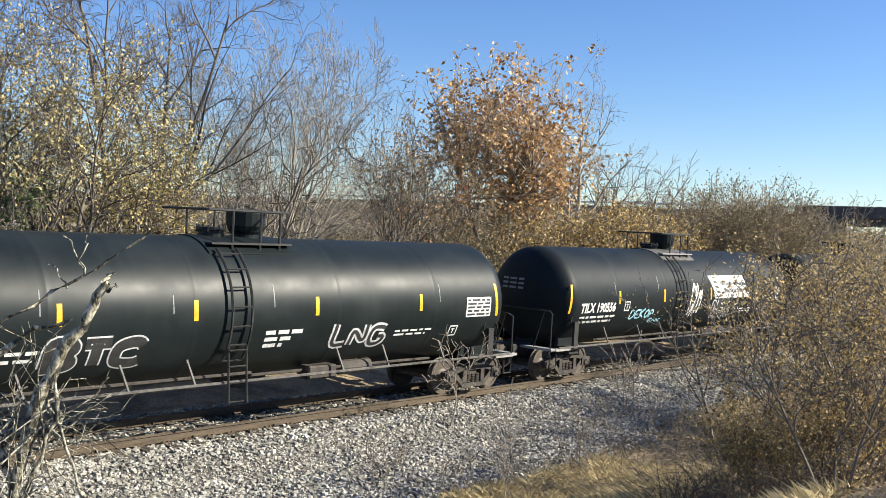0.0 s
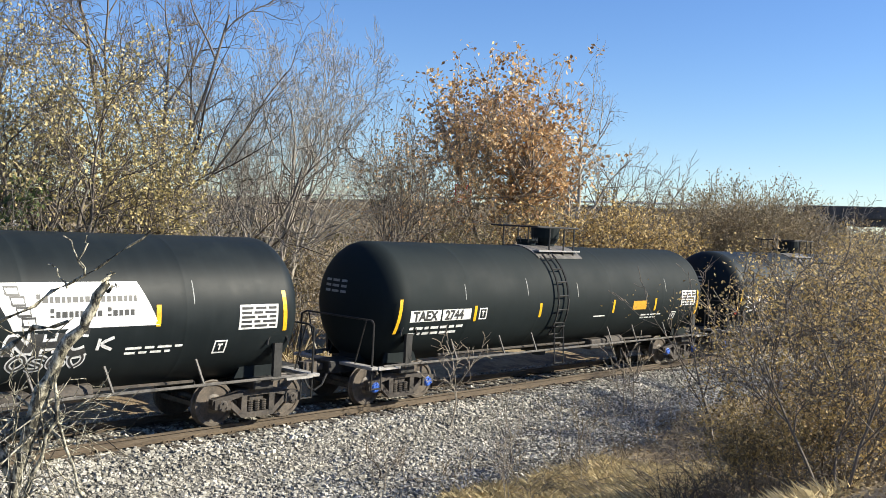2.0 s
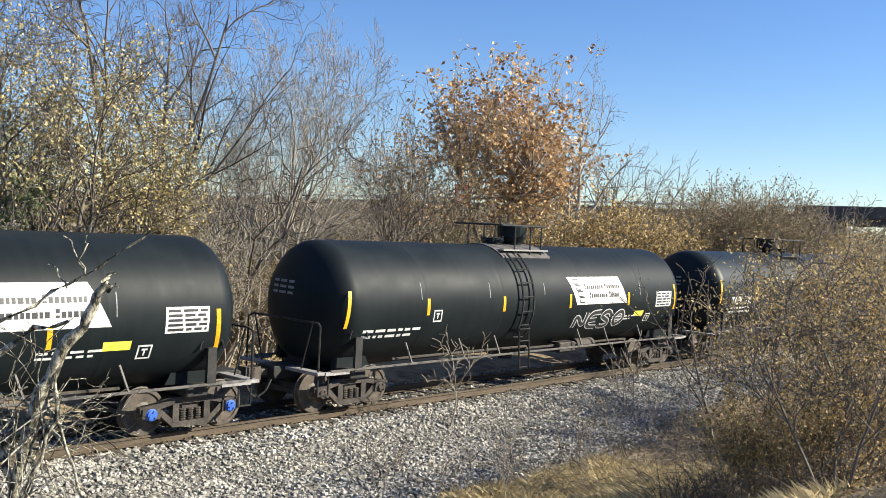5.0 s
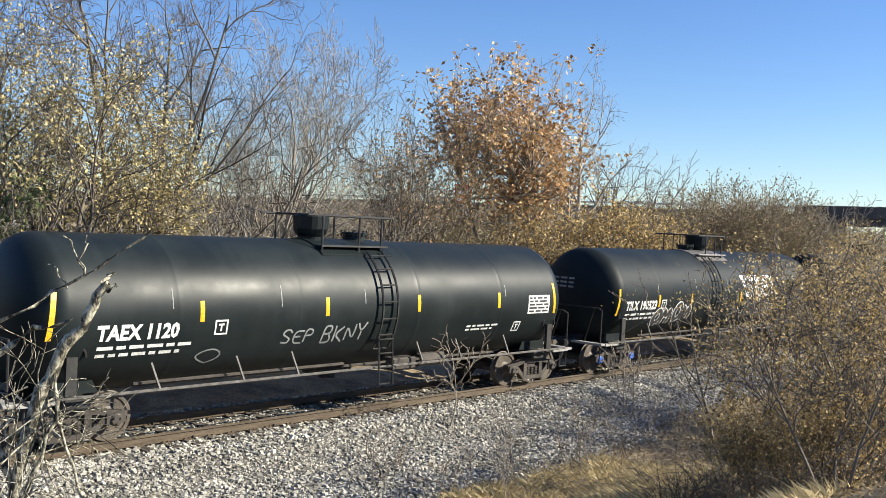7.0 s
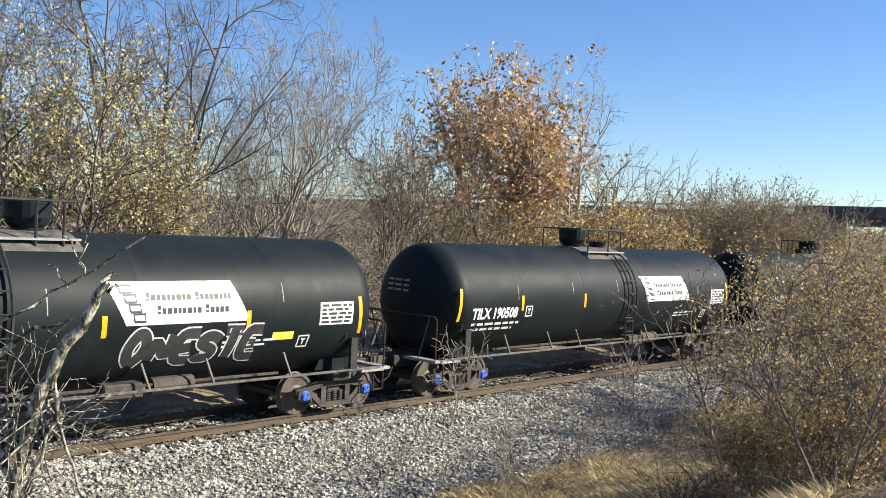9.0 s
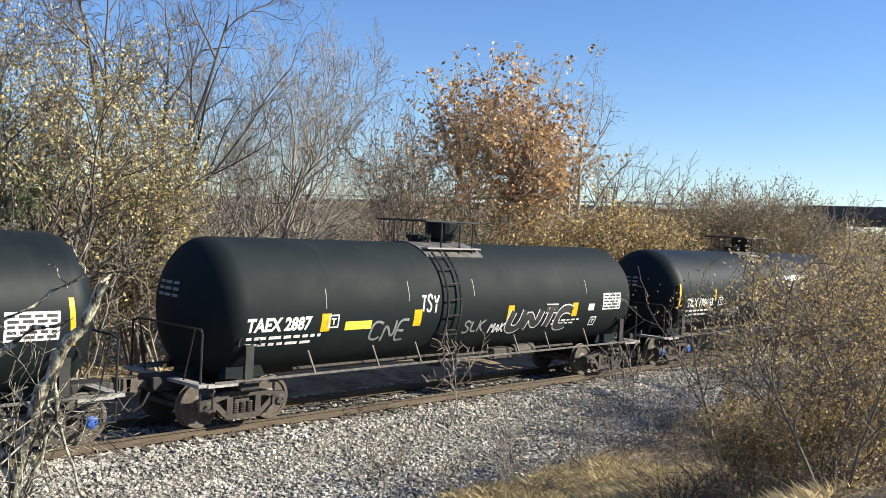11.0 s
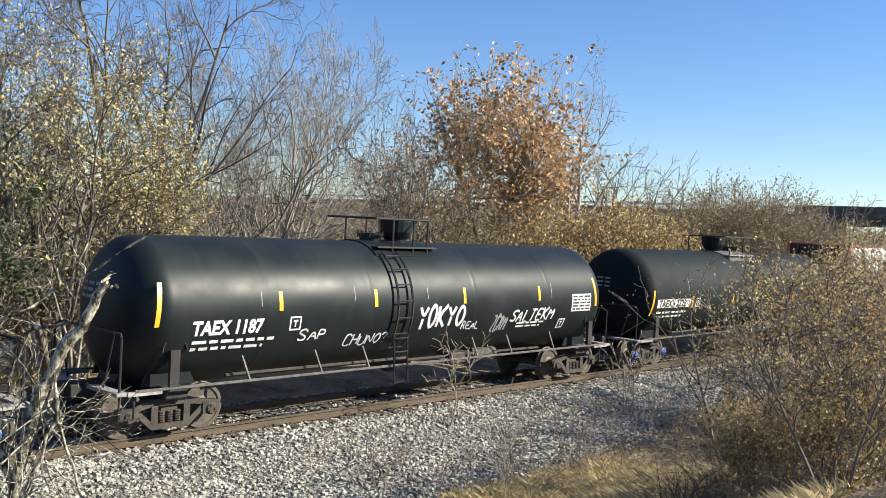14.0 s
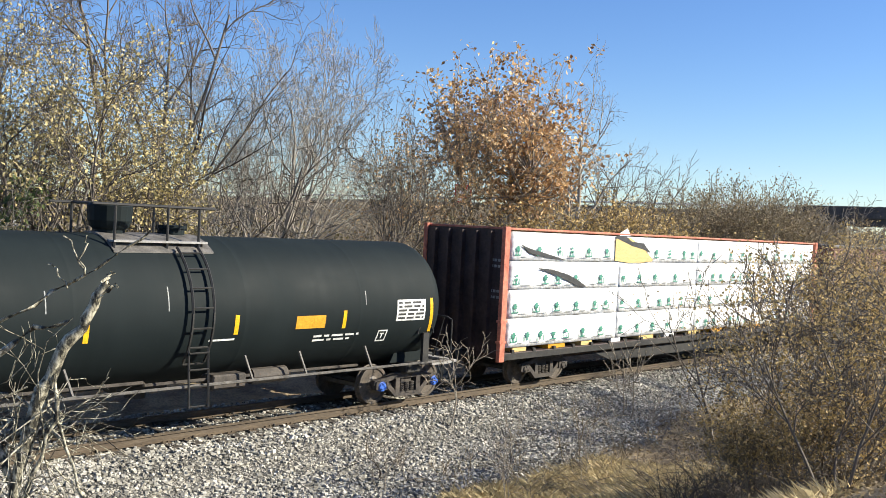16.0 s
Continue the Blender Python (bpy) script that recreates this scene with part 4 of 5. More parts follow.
def lumber_pack(car, x0, x1, y, z0, z1, seed, skirt):
    """A wrapped bundle of boards: a slightly loose white sheet with small green printed marks."""
    rng = random.Random(seed)
    bm = bmesh.new()
    nx, nz = max(4, int((x1 - x0) / 0.18)), 5
    grid = []
    for i in range(nx + 1):
        col = []
        x = x0 + (x1 - x0) * i / nx
        for j in range(nz + 1):
            z = z0 + (z1 - z0) * j / nz
            loose = 0.02 * noise.noise((x * 1.3, z * 2.0, seed)) + 0.012 * noise.noise((x * 5, z * 4, seed + 3))
            col.append(bm.verts.new((x, y - 0.012 + loose, z)))
        grid.append(col)
    back = [(bm.verts.new((x0 + (x1 - x0) * i / nx, -0.12, z0)), bm.verts.new((x0 + (x1 - x0) * i / nx, -0.12, z1))) for i in range(nx + 1)]
    for i in range(nx):
        for j in range(nz):
            bm.faces.new((grid[i][j], grid[i + 1][j], grid[i + 1][j + 1], grid[i][j + 1]))
        bm.faces.new((grid[i][nz], grid[i + 1][nz], back[i + 1][1], back[i][1]))
        bm.faces.new((grid[i][0], grid[i + 1][0], back[i + 1][0], back[i][0]))
        bm.faces.new((back[i][0], back[i + 1][0], back[i + 1][1], back[i][1]))
    for i in (0, nx):
        bm.faces.new(grid[i] + [back[i][1], back[i][0]])
    bmesh.ops.recalc_face_normals(bm, faces=bm.faces)
    pack = part("timber_bundle", bm, WRAP, car, "bundle of boards in white printed wrapping", True)
    bm = bmesh.new()
    x = x0 + 0.25
    while x < x1 - 0.3:
        zc = z0 + (z1 - z0) * 0.34
        yy = y - 0.042
        for (a, b, c, d) in ((-0.15, 0.15, -0.13, -0.1), (-0.025, 0.025, -0.1, 0.0), (-0.07, 0.07, -0.02, 0.04), (-0.1, 0.1, 0.04, 0.08), (-0.05, 0.05, 0.08, 0.13), (-0.15, -0.12, -0.13, 0.02), (0.12, 0.15, -0.13, 0.02)):
            if rng.random() < 0.9:
                v = [bm.verts.new((x + p, yy, zc + q)) for p, q in ((a, c), (b, c), (b * 0.9, d), (a * 0.9, d))]
                bm.faces.new(v)
        x += rng.choice((0.85, 0.95, 0.6, 1.3))
    tagged(part("printed_marks", bm, GREEN_INK, pack, "small green printed emblems"), kind="stuff")
    bm = bmesh.new()
    x = x0 + 0.4
    while x < x1 - 0.5:
        w = rng.uniform(0.2, 0.5)
        v = [bm.verts.new((x + p, y - 0.041, z0 + 0.09 + q)) for p, q in ((0, 0), (w, 0), (w, 0.022), (0, 0.022))]
        bm.faces.new(v)
        x += w + rng.uniform(0.15, 0.5)
    tagged(part("fine_print", bm, SPRAY_GREY, pack, "thin grey printed line"), kind="stuff")
    return pack


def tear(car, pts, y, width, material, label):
    """A ragged flat sheet standing off the wrapping: a slit, a fold's shade or a flap."""
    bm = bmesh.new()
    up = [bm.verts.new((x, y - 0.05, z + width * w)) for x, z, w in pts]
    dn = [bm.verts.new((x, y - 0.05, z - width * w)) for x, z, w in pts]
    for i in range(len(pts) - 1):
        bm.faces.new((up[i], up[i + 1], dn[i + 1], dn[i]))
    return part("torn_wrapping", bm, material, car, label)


WRAP = worn("white_timber_wrap", (0.72, 0.73, 0.74), (0.84, 0.84, 0.84), 1.2, 0.45, bumps=0.15)
GREEN_INK = worn("green_ink", (0.04, 0.18, 0.13), (0.09, 0.3, 0.22), 6.0, 0.5, bumps=0)
BOARDS = worn("pale_sawn_timber", (0.5, 0.36, 0.15), (0.66, 0.5, 0.19), 2.0, 0.7, stretch=(0.4, 5, 9))
beam = centre_beam_car()
hb = BEAM_L / 2 - 1.2
for side in (-1,):
    for level, (za, zb) in enumerate(((1.16, 1.93), (1.95, 2.7), (2.72, 3.47), (3.49, 4.26))):
        edges = [-hb, -hb + 5.3, -hb + 10.2, -hb + 15.4, hb]
        for i in range(4):
            lumber_pack(beam, edges[i] + 0.01, edges[i + 1] - 0.01, -1.4, za, zb, level * 7 + i, False)
bm = bmesh.new()
box(bm, -hb, hb, 0.12, 1.4, 1.1, 4.26, 0.02)
part("timber_bundle", bm, WRAP, beam, "bundle of boards in white wrapping")
rng = random.Random(4)
for i in range(13):
    bm = bmesh.new()
    x = -hb + 0.3 + i * (2 * hb - 0.9) / 12
    box(bm, x, x + rng.uniform(0.5, 0.9), -1.39, -0.2, 1.03, 1.15)
    part("bearer", bm, rng.choice((BOARDS, ORANGE, WRAP)), beam, "timber bearer under the load")
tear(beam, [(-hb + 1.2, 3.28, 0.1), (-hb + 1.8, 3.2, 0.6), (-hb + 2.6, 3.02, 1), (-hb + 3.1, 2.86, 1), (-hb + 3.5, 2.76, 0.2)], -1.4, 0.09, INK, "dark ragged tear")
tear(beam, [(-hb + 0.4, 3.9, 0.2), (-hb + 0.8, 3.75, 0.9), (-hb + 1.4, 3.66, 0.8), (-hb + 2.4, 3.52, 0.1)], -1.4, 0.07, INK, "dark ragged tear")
tear(beam, [(-hb + 5.0, 3.85, 1.0), (-hb + 5.8, 3.85, 1.2), (-hb + 6.6, 3.7, 0.7), (-hb + 7.2, 3.55, 0.1)], -1.398, 0.33, BOARDS, "opened wrapping baring pale boards")
# shade of a fold, put in as a black sheet
tear(beam, [(-hb + 5.0, 4.24, 0.3), (-hb + 5.5, 4.2, 1.0), (-hb + 5.9, 4.05, 0.6), (-hb + 6.6, 3.98, 0.9), (-hb + 7.0, 3.8, 0.2)], -1.402, 0.11, INK, "black sheet for a fold's shade")
tear(beam, [(-hb + 5.2, 4.32, 0.3), (-hb + 5.6, 4.4, 1.0), (-hb + 5.8, 4.3, 0.2)], -1.404, 0.12, WRAP, "loose white flap")
train.append((beam, 11 * PITCH_L + PITCH_L / 2 + BEAM_L / 2))


def box_car():
    red = worn("dull_brown_red_paint", (0.11, 0.045, 0.035), (0.2, 0.085, 0.065), 1.2, 0.7)
    car = thing("box_car", "dull brown-red box car with ribbed sides", "box car")
    bm = bmesh.new()
    box(bm, -8.2, 8.2, -1.5, 1.5, 1.05, 4.2, 0.05)
    part("body", bm, red, car)
    for side in (-1, 1):
        for i in range(19):
            bm = bmesh.new()
            x = -8.1 + i * 0.9
            box(bm, x - 0.06, x + 0.06, min(side * 1.5, side * 1.56), max(side * 1.5, side * 1.56), 1.1, 4.1, 0.01)
            part("side_rib", bm, red, car)
    bm = bmesh.new()
    box(bm, -8.25, 8.25, -1.58, 1.58, 4.2, 4.32, 0.02)
    part("roof", bm, PIPE, car, "grey steel roof edge")
    running_gear(car, 8.9, 6.6, TRUCK)
    return car


train.append((box_car(), 11 * PITCH_L + PITCH_L / 2 + BEAM_L + 8.9))
railway_track()
ballast_bed()


# ---- plants ----
class Wood:
    """Gathers tapered branches and leaves of one plant."""

    def __init__(self, seed):
        self.rng = random.Random(seed)
        self.trunks = []
        self.v, self.f = [], []
        self.lv, self.lf = [], []
        self.tips = []

    def tube(self, pts, radii, n, v, f):
        base = len(v)
        for i, p in enumerate(pts):
            d = (pts[min(i + 1, len(pts) - 1)] - pts[max(i - 1, 0)]).normalized()
            a = d.orthogonal().normalized()
            b = d.cross(a)
            for k in range(n):
                t = 2 * math.pi * k / n
                v.append(p + (a * math.cos(t) + b * math.sin(t)) * radii[i])
        for i in range(len(pts) - 1):
            for k in range(n):
                q = base + i * n
                f.append((q + k, q + (k + 1) % n, q + n + (k + 1) % n, q + n + k))

    def grow(self, p, d, length, r, level, last, kids, angle, lift, wander, shrink, thin=0.006):
        """One branch, bending as it goes, with side branches spaced along it in a spiral, the lower ones longer."""
        rng = self.rng
        steps = 8 if level == 0 else 6 if level == 1 and last > 3 else 4 if level == 1 else 3 if level < last or last > 3 else 2
        pts, radii, ways = [p.copy()], [r], []
        d = d.normalized()
        for i in range(steps):
            w = wander * (1 + 0.5 * level)
            d = (d + Vector((rng.gauss(0, w), rng.gauss(0, w), rng.gauss(0, w) + lift))).normalized()
            p = p + d * (length / steps)
            pts.append(p.copy())
            ways.append(d.copy())
            radii.append(max(thin, r * (1 - 0.72 * (i + 1) / steps)))
        if level == 0:
            v, f = [], []
            self.tube(pts, radii, 7, v, f)
            self.trunks.append((v, f))
        else:
            self.tube(pts, radii, 4 if level < 3 else 3, self.v, self.f)
        if level >= last - 1:
            self.tips += [q.copy() for q in pts[1:]]
        if level == last:
            return
        n = kids[min(level, len(kids) - 1)] if isinstance(kids, tuple) else kids
        low = 0.3 if level == 0 else 0.16
        turn = rng.uniform(0, 6.283)
        for k in range(n):
            u = low + (1 - low) * (k + rng.uniform(0.25, 0.95)) / n
            i = min(steps - 1, int(u * steps))
            q, dd = pts[i].lerp(pts[i + 1], min(1, u * steps - i)), ways[i]
            turn += 2.4 + rng.gauss(0, 0.4)
            a = dd.orthogonal().normalized()
            b = dd.cross(a)
            spread = radians(angle * rng.uniform(0.7, 1.3)) * (0.55 if k == n - 1 else 1)
            nd = dd * math.cos(spread) + (a * math.cos(turn) + b * math.sin(turn)) * math.sin(spread)
            self.grow(q, nd, length * shrink * rng.uniform(0.75, 1.2) * (1.3 - 0.62 * u), max(thin, radii[i] * 0.66), level + 1, last, kids, angle, lift, wander, shrink, thin)

    def leaf(self, p, size):
        rng = self.rng
        d = Vector((rng.gauss(0, 1), rng.gauss(0, 1), rng.gauss(-0.3, 0.8))).normalized()
        a = d.orthogonal().normalized()
        b = d.cross(a)
        t = rng.uniform(0, 6.28)
        w = a * math.cos(t) + b * math.sin(t)
        up = d.cross(w)
        k = len(self.lv)
        self.lv += [p, p + d * size * 0.5 + w * size * 0.3 + up * size * 0.08, p + d * size, p + d * size * 0.5 - w * size * 0.3 + up * size * 0.08]
        self.lf += [(k, k + 1, k + 2), (k, k + 2, k + 3)]

    def foliage(self, chance, per, size, scatter=0.12, above=0.0):
        rng = self.rng
        for q in self.tips:
            if q.z > above and rng.random() < chance:
                for _ in range(per):
                    self.leaf(q + Vector((rng.gauss(0, scatter), rng.gauss(0, scatter), rng.gauss(0, scatter))), size * rng.uniform(0.65, 1.25))

    def build(self, name, bark, leaves, label, category, group="", at=(0, 0), sink=0.08):
        plant = thing(name, label, category, group)
        for v, f in self.trunks:
            new("trunk", mesh_of("trunk", v, f, [bark], smooth=True)).parent = plant
        new("crown", mesh_of("crown", self.v, self.f, [bark], smooth=True)).parent = plant
        if self.lf:
            tagged(new("foliage", mesh_of("foliage", self.lv, self.lf, [leaves])), kind="stuff").parent = plant
        plant.location = (at[0], at[1], height(*at) - sink)
        return plant


def tree(seed, at, tall, stems, bark, label, kids=4, last=5, angle=32, lift=0.1, r=0.13, lean=0.25, first=0.42, thin=0.005, leaves=None, chance=0.0, per=1, size=0.1, name="bare_tree", category="tree", wander=0.13, shrink=0.64, scatter=0.12, group="", above=0.0, foot=0.15, wide=0.0):
    w = Wood(seed)
    for s in range(stems):
        a = 6.283 * (s + w.rng.random() * 0.7) / stems
        tilt = lean * w.rng.uniform(0.4, 1.2)
        d = Vector((math.cos(a) * tilt, math.sin(a) * tilt, 1))
        w.grow(Vector((math.cos(a) * foot, math.sin(a) * foot, 0)), d, tall * first * w.rng.uniform(0.85, 1.1), r * w.rng.uniform(0.75, 1.1), 0, last, kids, angle, lift, wander, shrink, thin)
    # to full height and width
    n = len(w.v)
    k = tall / sorted(p.z for p in w.v)[int(n * 0.985)]
    mx, my, mz = (sum(p[i] for p in w.v) / n for i in range(3))
    for pts in [w.v, w.tips] + [t[0] for t in w.trunks]:
        for p in pts:
            p.x, p.y = p.x - mx * p.z / mz, p.y - my * p.z / mz
    reach = sorted(math.hypot(p.x, p.y) for p in w.v)[int(n * 0.9)]
    kw = min(max(wide / 2 / reach, 0.75 * k), 1.3 * k) if wide else k
    for pts in [w.v, w.tips] + [t[0] for t in w.trunks]:
        for p in pts:
            p.x, p.y, p.z = p.x * kw, p.y * kw, p.z * k
    if leaves:
        w.foliage(chance, per, size, scatter, above)
    return w.build(name, bark, leaves, label, category, group, at)


def oak(seed, at):
    """A spreading tree that keeps its dead leaves in clumps, with gaps of sky between."""
    w = Wood(seed)
    rng = w.rng
    forks = []
    for a, reach in ((0.4, 1.9), (2.6, 2.1), (4.6, 1.7), (5.6, 0.5)):
        pts = [Vector((math.cos(a) * reach * u ** 1.4 + rng.gauss(0, 0.05), math.sin(a) * reach * u ** 1.4 + rng.gauss(0, 0.05), 7.4 * u)) for u in np.linspace(0, 1, 8)]
        v, f = [], []
        w.tube(pts, [0.13 - 0.011 * k for k in range(8)], 7, v, f)
        w.trunks.append((v, f))
        forks += pts[4:]
    for k in range(125):
        while True:
            q = Vector((rng.uniform(-1, 1), rng.uniform(-1, 1), rng.uniform(-1, 1)))
            if 0.3 < q.length < 1:
                break
        lump = 1 + 0.22 * noise.noise((q.x * 2.2, q.y * 2.2, q.z * 2.2 + 7))
        goal = Vector((q.x * 4.1 * lump, q.y * 4.1 * lump, 9.6 + q.z * (3.9 if q.z > 0 else 4.6) * lump))
        root = min(rng.sample(forks, 6), key=lambda p: (p - goal).length + (3 if p.z > goal.z else 0))
        mid = root.lerp(goal, 0.5) + Vector((rng.gauss(0, 0.25), rng.gauss(0, 0.25), rng.uniform(-0.4, 0.1)))
        limb = [root * ((1 - u) ** 2) + mid * (2 * u * (1 - u)) + goal * (u * u) for u in np.linspace(0, 1, 7)]
        w.tube(limb, [0.045 - 0.0055 * n for n in range(7)], 4, w.v, w.f)
        for n in range(9):
            a = limb[rng.randrange(3, 7)]
            e = a + Vector((rng.gauss(0, 0.5), rng.gauss(0, 0.5), rng.gauss(0.25, 0.4)))
            w.tube([a, a.lerp(e, 0.5) + Vector((rng.gauss(0, 0.06), rng.gauss(0, 0.06), 0.05)), e], [0.014, 0.01, 0.006], 3, w.v, w.f)
            if rng.random() < 0.86:
                for _ in range(rng.randrange(5, 12)):
                    w.leaf(e + Vector((rng.gauss(0, 0.2), rng.gauss(0, 0.2), rng.gauss(-0.05, 0.17))), rng.uniform(0.17, 0.28))
    return w.build("oak_tree", BARK, LEAF_OAK, "oak tree with russet dead leaves still hanging", "tree", at=at)


# ---- the wood behind the line ----
FORKED = dict(kids=(6, 6, 5, 4), last=4, wander=0.12, shrink=0.52, first=0.62, thin=0.0065)
TALL = "tall bare tree with dark forking stems"
FAN = "grey bare tree fanning out from several stems"
tree(11, (16.6, 11.0), 14.6, 3, BARK_DARK, TALL, lean=0.2, r=0.14, lift=0.04, angle=44, wide=9.5, **FORKED)
tree(12, (9.2, 9.8), 13.4, 4, BARK_DARK, TALL, lean=0.25, r=0.12, lift=0.03, angle=46, wide=9, **FORKED)
tree(13, (20.4, 9.5), 11.6, 6, BARK, FAN, angle=46, lean=0.42, lift=0.07, r=0.085, wide=8.0, **FORKED)
tree(15, (22.6, 13.0), 10.0, 4, BARK, FAN, angle=46, lean=0.3, lift=0.06, r=0.1, wide=6.0, **FORKED)
tree(16, (17.8, 8.5), 8.0, 2, BARK_DARK, "crooked dark bare tree in the thicket", angle=52, lean=0.35, lift=0.03, r=0.1, kids=(5, 5, 5), last=3, wide=5.0, wander=0.2, first=0.6, shrink=0.55, thin=0.009)
SPARSE_YELLOW = "tall shrub with thin yellow autumn leaves"
BUSHY = dict(name="small_tree", wander=0.14, shrink=0.52, first=0.62, thin=0.0075)
YELLOW_CROWN = dict(last=3, kids=(7, 6, 5), angle=40, lift=0.05, leaves=LEAF_YELLOW, size=0.115, scatter=0.22, above=1.8)
tree(21, (11.9, 7.0), 9.4, 6, BARK_DARK, SPARSE_YELLOW, r=0.09, lean=0.4, chance=0.62, per=4, wide=6.4, **YELLOW_CROWN, **BUSHY)
tree(22, (14.6, 7.8), 7.0, 4, BARK_DARK, SPARSE_YELLOW, r=0.08, lean=0.4, chance=0.62, per=4, wide=5.4, **YELLOW_CROWN, **BUSHY)
tree(24, (9.8, 8.4), 9.6, 5, BARK_DARK, SPARSE_YELLOW, r=0.055, lean=0.35, chance=0.5, per=3, wide=5.0, **YELLOW_CROWN, **BUSHY)
tree(23, (9.6, 6.2), 5.2, 3, BARK_DARK, "shrub with dark green and yellow leaves", last=3, kids=(6, 5, 5), r=0.05, leaves=LEAF_GREEN, chance=0.6, per=3, size=0.14, wide=3.2, **BUSHY)
oak(31, (33.0, 9.5))
tree(32, (44.2, 13.5), 14.6, 1, BARK, "grey bare tree beside the oak", angle=46, lean=0.05, lift=0.05, r=0.19, wide=7.6, **FORKED)
tree(33, (25.8, 8.8), 9.6, 5, BARK_DARK, "tall grey-brown thicket tree with few leaves", last=3, kids=(7, 6, 5), r=0.06, lean=0.3, angle=38, lift=0.06, leaves=LEAF_BROWN, chance=0.06, per=2, size=0.12, wide=5.2, **BUSHY)
tree(37, (28.6, 9.6), 9.6, 6, BARK_TAN, "tall grey-brown thicket tree with few leaves", last=3, kids=(7, 6, 5), r=0.06, lean=0.3, angle=38, lift=0.05, leaves=LEAF_OAK, chance=0.4, per=2, size=0.15, wide=5.2, **BUSHY)
UPRIGHT = dict(last=3, kids=(7, 6, 5), wander=0.1, lean=0.04, shrink=0.52, first=0.66, thin=0.013, lift=0.07)
tree(34, (48.9, 14.0), 10.2, 1, BARK_DARK, "small bare tree with upright limbs", r=0.15, angle=46, wide=4.8, **UPRIGHT)
tree(35, (53.6, 14.0), 10.0, 1, BARK_DARK, "small bare tree with upright limbs", r=0.13, angle=46, wide=4.2, **UPRIGHT)
tree(36, (45.6, 15.0), 9.2, 1, BARK_DARK, "small bare tree with upright limbs", r=0.12, angle=46, wide=4.4, **UPRIGHT)

# shrubs of the thicket: a few grown, the rest copied
GOLDEN, TAWNY, GREYISH = "shrub with golden brown leaves in the thicket", "tawny shrub with few dry leaves", "bare greyish brush in the thicket"
THICKET = dict(last=3, kids=(6, 4, 4), r=0.04, lean=0.5, angle=38, lift=0.05, first=0.62, shrink=0.54, name="shrub", category="shrub", group="thicket behind the line")
grown = {
    "gold": [tree(40 + i, (33 + 3 * i, 6.5 + i), 5.8, 4, BARK_DARK, GOLDEN, leaves=LEAF_GOLD, chance=0.62, per=3, size=0.15, scatter=0.2, thin=0.008, **THICKET) for i in range(3)],
    "tawny": [tree(50 + i, (49 + 4 * i, 7.5 + i), 6.2, 4, BARK_TAN, TAWNY, leaves=LEAF_BROWN, chance=0.4, per=2, size=0.11, scatter=0.2, thin=0.008, **THICKET) for i in range(3)],
    "grey": [tree(60 + i, (7 + 5 * i, 5.5 + i), 4.8, 4, BARK, GREYISH, leaves=LEAF_BROWN, chance=0.1, per=1, size=0.1, thin=0.007, **THICKET) for i in range(3)],
    "low": [tree(70 + i, (10 + 6 * i, 8.5 + i), 4.6, 3, (BARK_TAN, BARK_DARK, BARK_TAN)[i], "low dense brush with olive-brown leaves", leaves=(LEAF_BROWN, LEAF_OLIVE, LEAF_OLIVE)[i], chance=0.5, per=3, size=0.13, scatter=0.24, thin=0.009, **dict(THICKET, kids=(5, 4, 4))) for i in range(3)],
}
rng = random.Random(77)
for kind, x0, x1, y0, y1, count, lo, hi in (
        ("gold", 30, 41, 5.5, 11, 13, 0.8, 1.1), ("tawny", 47, 58, 6, 9.5, 12, 1.02, 1.28), ("grey", 56, 64, 8, 12, 8, 1.45, 1.75), ("tawny", 58, 68, 7, 12, 7, 0.9, 1.1),
        ("tawny", 66, 84, 6, 13, 10, 0.6, 0.8), ("grey", 6, 34, 5.5, 9, 11, 0.8, 1.05), ("low", 5, 34, 7, 15, 38, 0.72, 0.98), ("low", 10, 60, 17, 34, 26, 0.8, 1.05),
        ("low", 40, 47, 6, 12, 9, 0.85, 1.0), ("low", 44, 58, 12, 18, 8, 0.8, 1.0), ("tawny", 90, 150, 4, 36, 12, 0.95, 1.25)):
    for _ in range(count):
        x, y = rng.uniform(x0, x1), rng.uniform(y0, y1)
        s = rng.uniform(lo, hi)
        c = copy_thing(rng.choice(grown[kind]), pose(0, 0, 0))
        c.matrix_basis = pose(x, y, height(x, y) - 0.1, 0, 0, rng.uniform(0, 360)) @ Matrix.Diagonal((s, s, s * rng.uniform(0.9, 1.1), 1))


# ---- the bank on the camera's side ----
FRONT = "leggy shrub with small golden brown leaves on the bank"
